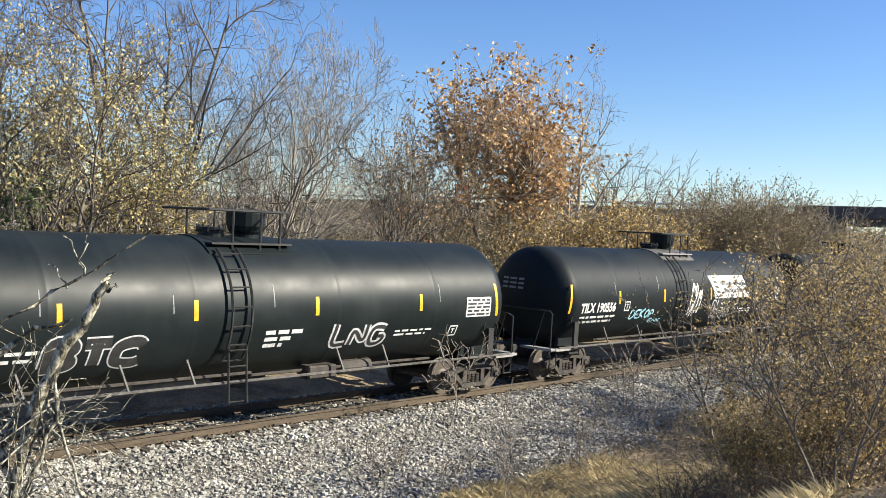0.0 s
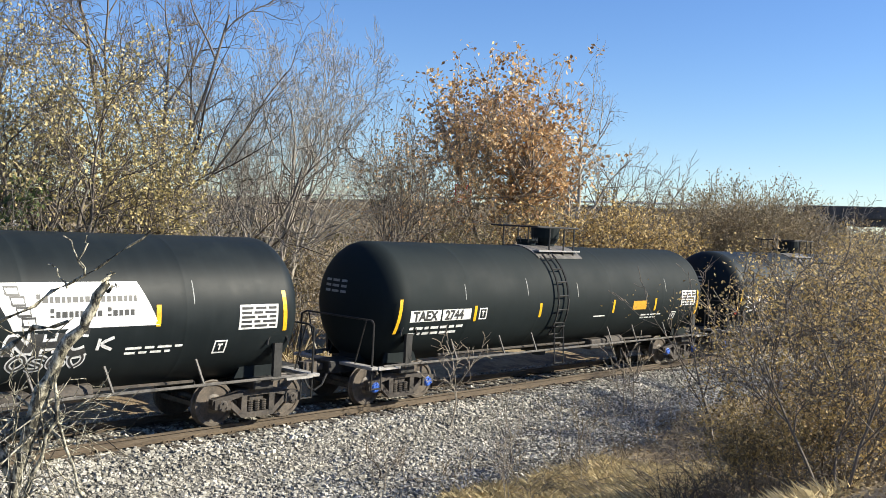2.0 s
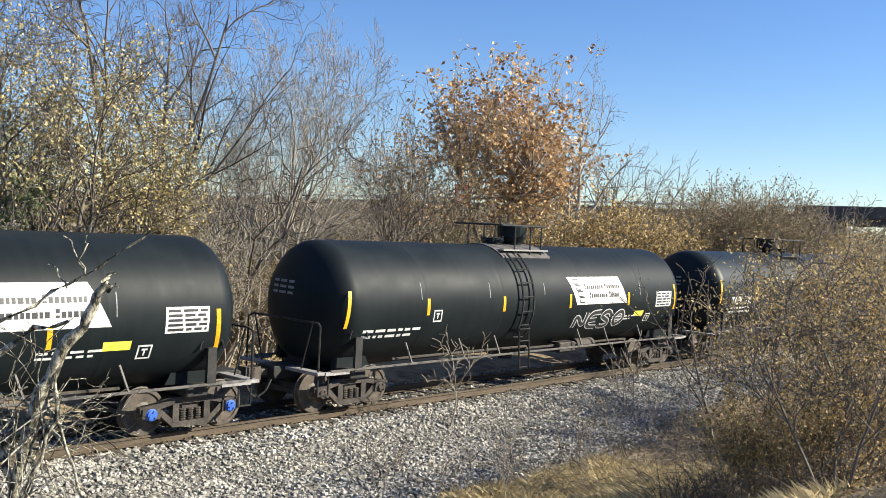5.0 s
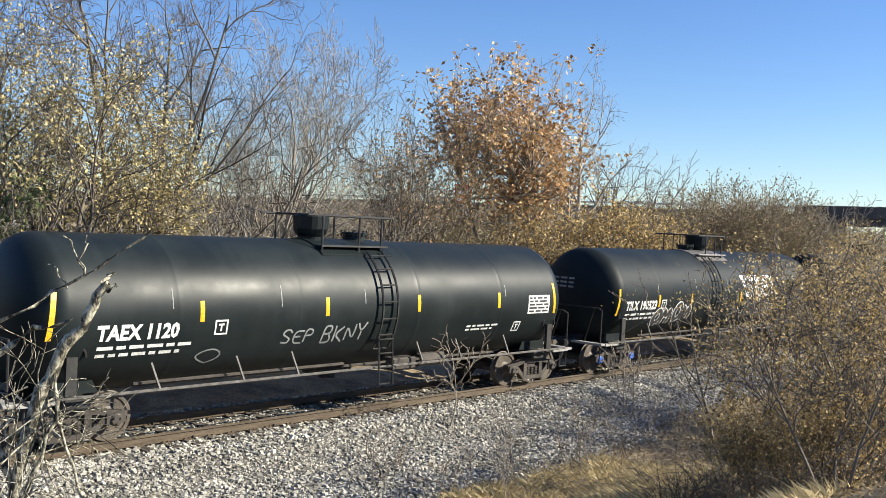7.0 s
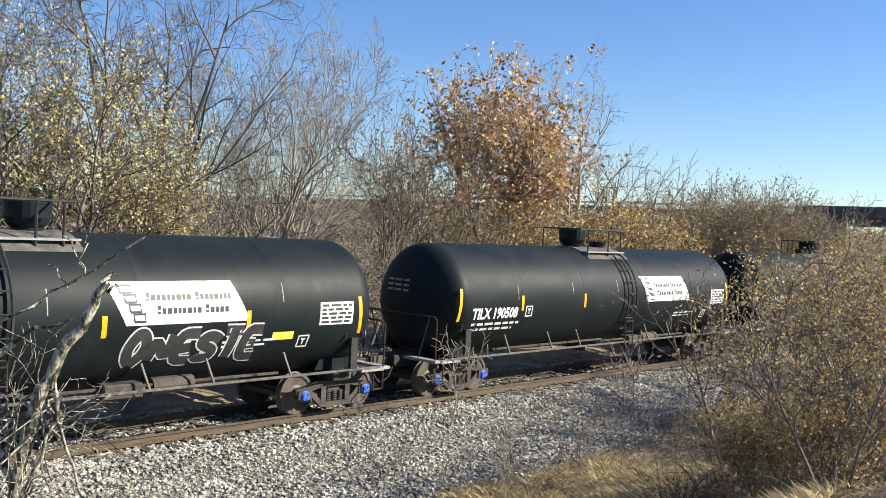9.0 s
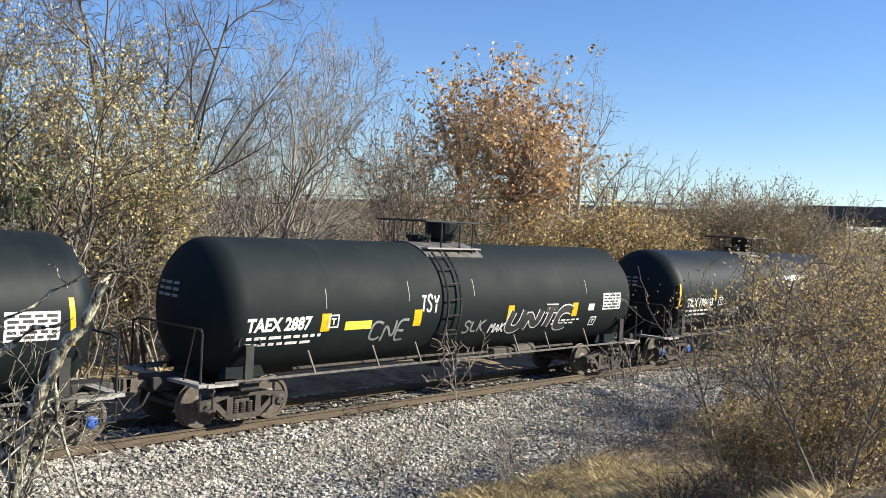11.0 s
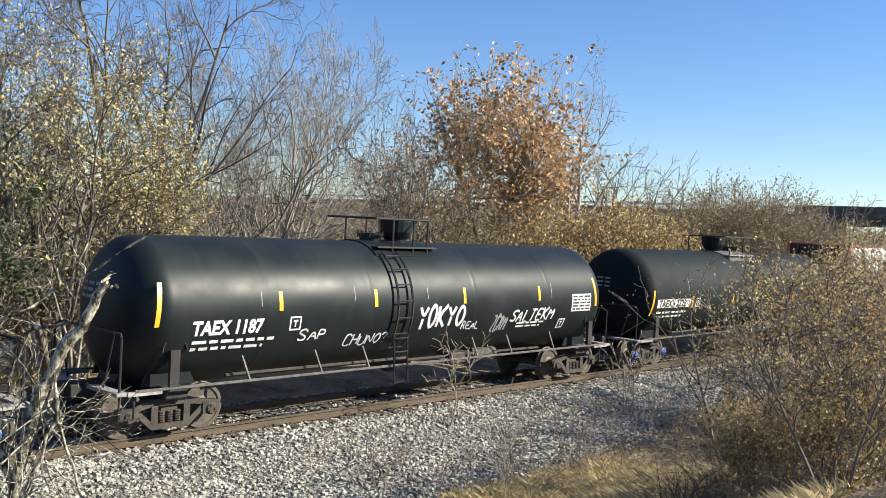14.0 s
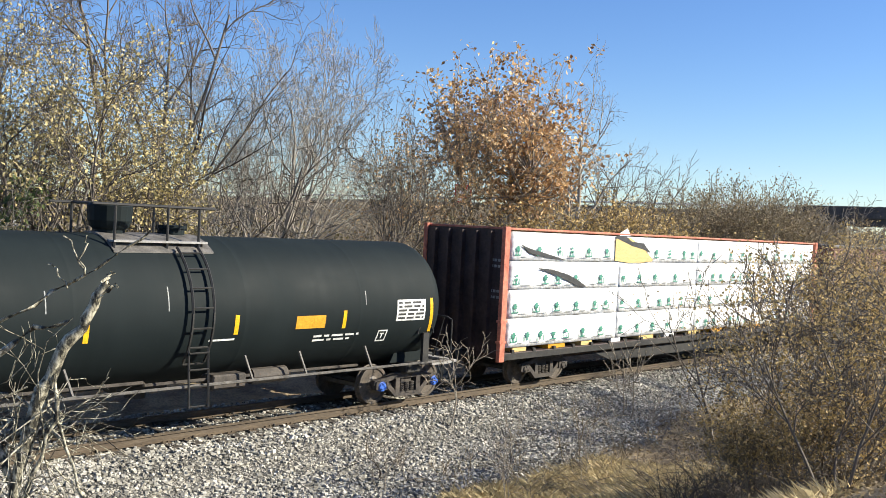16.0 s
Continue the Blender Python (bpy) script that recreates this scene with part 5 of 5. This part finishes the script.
# the shrub at (27.5, -10.6) is added out of view, only to cast shade
for i, (x, y, tall, n, chance) in enumerate((
        (16.8, -9.4, 4.4, 2, 0.12), (15.5, -11.6, 2.5, 5, 0.3), (14.5, -11.2, 1.7, 5, 0.35), (17.2, -11.4, 4.0, 5, 0.4), (13.8, -12.6, 3.2, 4, 0.3), (21.2, -9.6, 4.2, 3, 0.25), (24.6, -9.6, 4.8, 4, 0.24), (26.8, -7.6, 4.6, 6, 0.4),
        (30.5, -8.2, 5.2, 6, 0.42), (34.8, -6.4, 4.8, 6, 0.42), (27.5, -10.6, 5.4, 5, 0.28), (39.5, -8.0, 5.2, 6, 0.42))):
    bare = i in (0, 5)
    tree(80 + i, (x, y), tall, n, BARK_DARK if i % 3 != 2 else BARK_TAN, FRONT, last=3, kids=(5, 4, 3) if bare else (7, 5, 5), r=0.03 if bare else 0.02, lean=0.36, angle=36, lift=0.08, leaves=LEAF_GOLD, chance=chance, per=6, size=0.06, scatter=0.16, name="shrub", category="shrub", thin=0.005, group="shrubs on the near bank", first=0.62, shrink=0.54, foot=0.3)
tree(95, (17.0, -2.35), 2.3, 1, BARK_PALE, "pale leafless sapling beside the ballast", last=3, kids=4, r=0.022, lean=0.1, angle=46, lift=0.02, name="sapling", category="sapling", thin=0.007, first=0.5)
tree(96, (22.6, -3.6), 2.2, 2, BARK_PALE, "pale leafless sapling beside the ballast", last=2, kids=4, r=0.02, lean=0.3, angle=40, name="sapling", category="sapling", thin=0.007, first=0.55)
tree(97, (13.2, -3.9), 1.2, 2, BARK_DARK, "dark curled dead weed in the ballast", last=2, kids=4, r=0.014, lean=0.3, angle=40, lift=-0.05, wander=0.3, name="dead_weed", category="weed", thin=0.005, first=0.6)
tree(98, (14.6, -5.9), 2.2, 2, BARK_PALE, "pale dead weed stalks", last=2, kids=3, r=0.016, lean=0.08, angle=26, name="dead_weed", category="weed", thin=0.005, first=0.75)
for i, (x, y) in enumerate(((15.6, -5.6), (16.5, -6.6), (17.6, -5.4), (18.8, -6.2), (16.0, -7.4), (14.0, -6.6), (19.6, -7.2), (21.0, -5.4), (13.4, -5.6), (12.4, -5.0))):
    tree(110 + i, (x, y), 1.1 + 0.25 * (i % 4), 3, BARK_PALE if i % 2 else BARK_TAN, "thin dry weed stalks in the grass", last=2, kids=4, r=0.01, lean=0.5, angle=36, name="dead_weed", category="weed", thin=0.004, first=0.65, lift=0.0)


def snag():
    """A dead, broken young tree close to the camera, with crooked pale limbs."""
    plant = thing("dead_tree", "broken dead tree with pale peeling bark and bare limbs", "tree")
    rng = random.Random(21)
    limbs = [
        ("trunk", 0.046, 0.024, ((2.08, -12.26, 0.6), (2.13, -12.33, 1.7), (2.19, -12.39, 2.75), (2.29, -12.48, 3.4), (2.36, -12.54, 3.62), (2.44, -12.62, 3.78), (2.51, -12.69, 3.97))),
        ("limb", 0.013, 0.005, ((2.2, -12.4, 2.9), (1.98, -12.1, 3.6), (2.26, -12.42, 3.83), (2.43, -12.6, 4.0), (2.54, -12.72, 4.12), (2.66, -12.84, 4.25))),
        ("limb", 0.007, 0.003, ((2.43, -12.6, 4.0), (2.4, -12.57, 4.1), (2.36, -12.5, 4.2))),
        ("limb", 0.006, 0.003, ((2.43, -12.6, 4.0), (2.43, -12.58, 4.12), (2.44, -12.59, 4.21))),
        ("limb", 0.006, 0.003, ((2.37, -12.54, 3.93), (2.33, -12.5, 4.03), (2.3, -12.46, 4.05))),
        ("limb", 0.019, 0.01, ((2.2, -12.4, 2.85), (2.02, -12.2, 3.5), (2.26, -12.42, 3.72), (2.38, -12.55, 3.76))),
        ("limb", 0.026, 0.013, ((2.18, -12.38, 2.6), (2.05, -12.22, 3.0), (2.16, -12.34, 3.12), (2.27, -12.46, 3.17), (2.36, -12.55, 3.15))),
        ("limb", 0.011, 0.006, ((2.29, -12.48, 3.4), (2.38, -12.58, 3.1), (2.47, -12.7, 2.8), (2.5, -12.75, 2.2))),
        ("limb", 0.009, 0.005, ((2.25, -12.45, 3.3), (2.2, -12.38, 3.36), (2.06, -12.22, 3.4))),
        ("limb", 0.016, 0.003, ((2.5, -12.68, 3.95), (2.515, -12.695, 4.0), (2.52, -12.7, 4.03))),
        ("limb", 0.012, 0.004, ((2.5, -12.68, 3.94), (2.53, -12.71, 3.955), (2.555, -12.73, 3.95))),
        ("limb", 0.014, 0.008, ((2.15, -12.35, 2.5), (2.26, -12.46, 2.95), (2.34, -12.55, 3.25), (2.33, -12.52, 3.5))),
    ]
    for name, r0, r1, pts in limbs:
        w = Wood(5)
        fine = []
        pv = [Vector(p) for p in pts]
        for a, b in zip(pv, pv[1:]):
            for k in range(3):
                fine.append(a.lerp(b, k / 3) + Vector((rng.gauss(0, 0.012), rng.gauss(0, 0.012), rng.gauss(0, 0.012))) * (1 if k else 0))
        fine.append(pv[-1])
        n = len(fine) - 1
        v, f = [], []
        w.tube(fine, [(r0 + (r1 - r0) * i / n) * rng.uniform(0.75, 1.25) for i in range(n + 1)], 8, v, f)
        new(name, mesh_of(name, v, f, [BARK_DEAD], smooth=True)).parent = plant
    w = Wood(6)
    for k in range(84):
        u = rng.uniform(-0.12, 0.28)
        p = Vector((2.16 + u * 0.7, -12.36 - u * 0.75, rng.uniform(2.25, 3.45)))
        w.grow(p, Vector((rng.gauss(0, 1), rng.gauss(0, 1), rng.gauss(0.2, 0.6))), rng.uniform(0.3, 0.8), 0.0055, 1, 3, 2, 45, 0.0, 0.14, 0.6, 0.002)
    tagged(new("twig_tangle", mesh_of("twig_tangle", w.v, w.f, [BARK_DEAD], smooth=True)), kind="stuff").parent = plant
    return plant


snag()


def grass(count):
    """Dry blades on the bank, in tufts."""
    rng = np.random.default_rng(9)
    tufts = 1500
    tx = 9 + 9.5 * rng.random(tufts) ** 0.8
    ty = -5.5 + 1.4 * np.clip((tx - 17) / 9, 0, 1) - 0.2 - 7 * rng.random(tufts) ** 1.2
    open_ground = (ty > -9.3) | (tx < 13.5)
    tx, ty = tx[open_ground], ty[open_ground]
    pick = rng.integers(0, len(tx), count)
    x, y = tx[pick] + rng.normal(0, 0.09, count), ty[pick] + rng.normal(0, 0.09, count)
    far = rng.random(count) < 0.22
    x[far], y[far] = rng.uniform(6, 60, far.sum()), rng.uniform(8.2, 12, far.sum())
    z = np.array([height(a, b) for a, b in zip(x, y)]) - 0.02
    h = rng.uniform(0.06, 0.3, count)
    a = rng.uniform(0, 6.28, count)
    lean = rng.uniform(0.4, 1.7, count) * h
    wx, wy = -np.sin(a) * 0.0042, np.cos(a) * 0.0042
    v = np.stack([np.stack([x + wx, y + wy, z], -1), np.stack([x - wx, y - wy, z], -1), np.stack([x + np.cos(a) * lean * 0.4 - wx * 0.7, y + np.sin(a) * lean * 0.4 - wy * 0.7, z + h * 0.6], -1), np.stack([x + np.cos(a) * lean, y + np.sin(a) * lean, z + h], -1)], 1).reshape(-1, 3)
    k = 4 * np.arange(count)[:, None]
    f = np.concatenate([k + np.array([[0, 1, 2]]), k + np.array([[0, 2, 3]])]).tolist()
    ob = new("dry_grass", mesh_of("dry_grass", v.tolist(), f, [STRAW]))
    return tagged(ob, "tufts of straw-coloured dry grass", "grass", kind="stuff")


grass(56000)


def litter(count):
    """Fallen brown leaves over earth and grass."""
    w = Wood(33)
    for _ in range(count):
        x, y = w.rng.uniform(9, 34), w.rng.uniform(-14.5, -3.6)
        if y > -5.5 + 1.4 * smoothstep(16, 27, x):
            continue
        w.leaf(Vector((x, y, height(x, y) + w.rng.uniform(0.02, 0.1))), w.rng.uniform(0.05, 0.11))
    return tagged(new("fallen_leaves", mesh_of("fallen_leaves", w.lv, w.lf, [LEAF_BROWN])), "brown fallen leaves on the bank", "leaves", kind="stuff")


litter(16000)


def dead_brush(name, count, x0, x1, y0, y1, lo, hi, material, label):
    """Fallen and arching dead stems over the foot of the bank."""
    w = Wood(44 + count)
    rng = w.rng
    for _ in range(count):
        x, y = rng.uniform(x0, x1), rng.uniform(y0, y1)
        if y > -5.4 + 1.4 * smoothstep(16, 27, x):
            continue
        p = Vector((x, y, height(x, y)))
        a, n = rng.uniform(0, 6.28), rng.randrange(4, 7)
        d = Vector((math.cos(a), math.sin(a), rng.uniform(lo, hi))).normalized()
        step = rng.uniform(0.12, 0.3)
        pts = [p]
        for k in range(n):
            d = (d + Vector((rng.gauss(0, 0.2), rng.gauss(0, 0.2), rng.gauss(-0.16, 0.15)))).normalized()
            q = pts[-1] + d * step
            q.z = max(q.z, height(q.x, q.y) + 0.02)
            pts.append(q)
        r = rng.uniform(0.004, 0.011)
        w.tube(pts, [r * (1 - 0.6 * k / n) for k in range(n + 1)], 3, w.v, w.f)
    ob = new(name, mesh_of(name, w.v, w.f, [material], smooth=True))
    return tagged(ob, label, "brush", kind="stuff")


dead_brush("dead_brush", 1500, 14.5, 31, -11.5, -4.6, 0.15, 1.4, BARK_PALE, "tangle of pale dead stems at the bank's foot")
dead_brush("undergrowth", 1900, 18.5, 33, -12.0, -7.8, 0.6, 3.0, BARK_DARK, "dark thin stems crowding under the shrubs")
dead_brush("undergrowth", 900, 13.8, 18.5, -12.4, -9.3, 0.8, 3.5, BARK_DARK, "dark thin stems crowding under the near shrubs")
stones(42000)


# ---- the distance ----
def far_woods():
    """Wooded skyline far off, as loose clumps."""
    rng = random.Random(14)
    w = Wood(15)
    for _ in range(9000):
        a = radians(rng.uniform(-10, 75))
        d = rng.uniform(260, 420)
        top = 9 + 5 * noise.noise((a * 9, d * 0.01, 0)) + 2 * noise.noise((a * 60, 3, 0))
        p = Vector((d * math.sin(a), -17 + d * math.cos(a), rng.uniform(0, 1) ** 0.7 * top))
        w.leaf(p, rng.uniform(1.2, 2.6))
    return tagged(new("far_woods", mesh_of("far_woods", w.lv, w.lf, [LEAF_FAR])), "grey-brown leafless woods on the skyline", "woods", kind="stuff")



far_woods()


def road_bank():
    """The earth bank that carries the road up to the bridge."""
    v, f = [], []
    n = 24
    for i in range(n + 1):
        t = i / n
        cx, cy = 168 - 26 * t, 47 + 190 * t
        for dx, z in ((-24, -0.6), (-6, 9.6 - 1.2 * t), (6, 9.6 - 1.2 * t), (24, -0.6)):
            v.append((cx + dx, cy, z + 0.3 * noise.noise((cx + dx, cy * 0.2, 0))))
    for i in range(n):
        for j in range(3):
            f.append((i * 4 + j, i * 4 + j + 1, i * 4 + 5 + j, i * 4 + 4 + j))
    f.append((0, 1, 2, 3))
    return tagged(new("road_bank", mesh_of("road_bank", v, f, [ground.data.materials[0]])), "grassy embankment carrying a road", "embankment", kind="structure")


def bridge():
    dark = worn("dark_weathered_steel", (0.03, 0.03, 0.032), (0.08, 0.075, 0.075), 0.6, 0.7)
    concrete = worn("grey_concrete", (0.055, 0.055, 0.056), (0.1, 0.1, 0.098), 0.5, 0.85)
    b = thing("road_bridge", "dark steel girder road bridge on concrete piers", "bridge")
    for name, mat, x0, x1, z0, z1, label in (("girder", dark, 162.5, 163.1, 7.6, 8.8, "dark steel girder"), ("girder", dark, 172.9, 173.5, 7.6, 8.8, "dark steel girder"), ("deck", concrete, 162, 174, 8.8, 9.5, "grey concrete deck edge"), ("parapet", dark, 162, 162.4, 9.5, 10.7, "dark parapet"), ("parapet", dark, 173.6, 174, 9.5, 10.7, "dark parapet")):
        bm = bmesh.new()
        box(bm, x0, x1, -60, 50, z0, z1)
        part(name, bm, mat, b, label)
    for y in (-40, -14, 12, 46):
        bm = bmesh.new()
        box(bm, 163, 173, y - 0.6, y + 0.6, -0.9, 7.6)
        part("pier", bm, concrete, b, "grey concrete pier")
    return b


def guard_rail():
    metal = worn("galvanised_steel", (0.45, 0.46, 0.47), (0.62, 0.63, 0.64), 2.0, 0.4, 0.6)
    g = thing("guard_rail", "galvanised steel guard rail beside the road", "guard rail")
    bm = bmesh.new()
    a, b = Vector((161.8, 50, 10.3)), Vector((138, 230, 9.35))
    rod(bm, a, b, 0.2, 6)
    part("beam", bm, metal, g)
    for i in range(30):
        bm = bmesh.new()
        p = a.lerp(b, i / 29)
        box(bm, p.x - 0.08, p.x + 0.08, p.y - 0.08, p.y + 0.08, p.z - 1.2, p.z + 0.2)
        part("post", bm, metal, g)
    return g


def shed(at, size, wall, roof, label):
    """A plain low building with a pitched roof, a door and windows."""
    lx, ly, h = size
    s = thing("shed", label, "building")
    bm = bmesh.new()
    box(bm, -lx / 2, lx / 2, -ly / 2, ly / 2, 0, h)
    body = part("wall", bm, wall, s)
    bm = bmesh.new()
    prism(bm, [(-ly / 2 - 0.4, h - 0.1), (0, h + ly * 0.22), (ly / 2 + 0.4, h - 0.1), (ly / 2 + 0.4, h + 0.05), (0, h + ly * 0.22 + 0.15), (-ly / 2 - 0.4, h + 0.05)], -lx / 2 - 0.4, lx / 2 + 0.4)
    bmesh.ops.rotate(bm, verts=bm.verts, cent=(0, 0, 0), matrix=Matrix.Rotation(radians(90), 3, "Z"))
    part("roof", bm, roof, s, "pitched metal roof")
    for k in range(4):
        bm = bmesh.new()
        x = -lx / 2 + (k + 0.5) * lx / 4
        box(bm, x - 0.6, x + 0.6, -ly / 2 - 0.05, -ly / 2 + 0.02, h * 0.45, h * 0.75)
        part("window", bm, INK, s, "dark window")
    s.location = (at[0], at[1], height(*at) - 0.1)
    return s


shed((20.8, 44), (9, 8, 3.4), worn("white_siding", (0.62, 0.63, 0.64), (0.78, 0.78, 0.78), 1.0, 0.6), worn("pale_roof", (0.5, 0.51, 0.53), (0.66, 0.67, 0.69), 1.0, 0.5), "white low building beyond the trees")


def wire_fence():
    steel = worn("grey_fence_steel", (0.16, 0.165, 0.17), (0.3, 0.3, 0.31), 4.0, 0.5, 0.5)
    g = thing("wire_fence", "grey chain-link fence behind the thicket", "fence")
    y = 17.0
    bm = bmesh.new()
    for k in range(20):
        box(bm, 6 + k * 1.6 - 0.03, 6 + k * 1.6 + 0.03, y - 0.03, y + 0.03, -0.9, 2.0)
    rod(bm, (6, y, 2.0), (36.4, y, 2.0), 0.025, 5)
    part("post", bm, steel, g)
    bm = bmesh.new()
    for k in range(20):
        z = -0.4 + 2.4 * k / 20
        rod(bm, (6, y, z), (36.4, y, z), 0.006, 3)
    for k in range(200):
        x = 6 + k * 0.152
        rod(bm, (x, y, -0.5), (x, y, 2.0), 0.006, 3)
    part("mesh", bm, steel, g, "thin wire mesh")
    return g


wire_fence()


def sign():
    """A tall roadside sign far off behind the oak."""
    s = thing("roadside_sign", "red and white sign on a tall pole", "sign")
    bm = bmesh.new()
    rod(bm, (0, 0, -1), (0, 0, 9.6), 0.18, 8)
    part("pole", bm, PIPE, s)
    bm = bmesh.new()
    box(bm, -1.4, 1.4, -0.2, 0.2, 8.6, 11.6, 0.05)
    part("panel", bm, RED, s, "red sign panel")
    bm = bmesh.new()
    box(bm, -1.2, 1.2, -0.23, -0.2, 9.9, 10.6)
    box(bm, -1.2, 1.2, -0.23, -0.2, 8.8, 9.3)
    part("bar", bm, WHITE, s, "white bar")
    s.matrix_basis = pose(121.3, 90, -0.5, 0, 0, -45)
    return s


sign()
road_bank()
bridge()
guard_rail()


# ---- motion ----
TRAIN = [(0.0, 12.41), (0.5, 7.0), (1.0, -0.14), (1.5, -5.85), (2.0, -12.26), (2.5, -18.3), (3.0, -24.83), (3.5, -31.14), (4.0, -36.97), (6.5, -68.13), (7.0, -73.9), (7.5, -80.33), (8.0, -86.72), (8.5, -92.52), (9.0, -98.98), (11.5, -129.8), (12.0, -136.27), (12.5, -142.23), (13.0, -148.65), (13.5, -154.3), (14.0, -160.71), (14.5, -166.45), (15.0, -172.88), (15.5, -179.18), (16.0, -185.51)]
WHEEL_R = 0.457


def along(t):
    for (a, x), (b, y) in zip(TRAIN, TRAIN[1:]):
        if t <= b:
            return x + (y - x) * (t - a) / (b - a)
    return TRAIN[-1][1]


def motions():
    for car, offset in train:
        walk(car, [(t, pose(x + offset, 0, 0)) for t, x in TRAIN])
        for part_of in car.children:
            if part_of.name.startswith("wheelset"):
                x0 = part_of.location.x
                walk(part_of, [(k / FPS, Matrix.Translation((x0, 0, WHEEL_R)) @ Matrix.Rotation(along(k / FPS) / WHEEL_R, 4, "Y")) for k in range(16 * FPS + 1)])


motions()
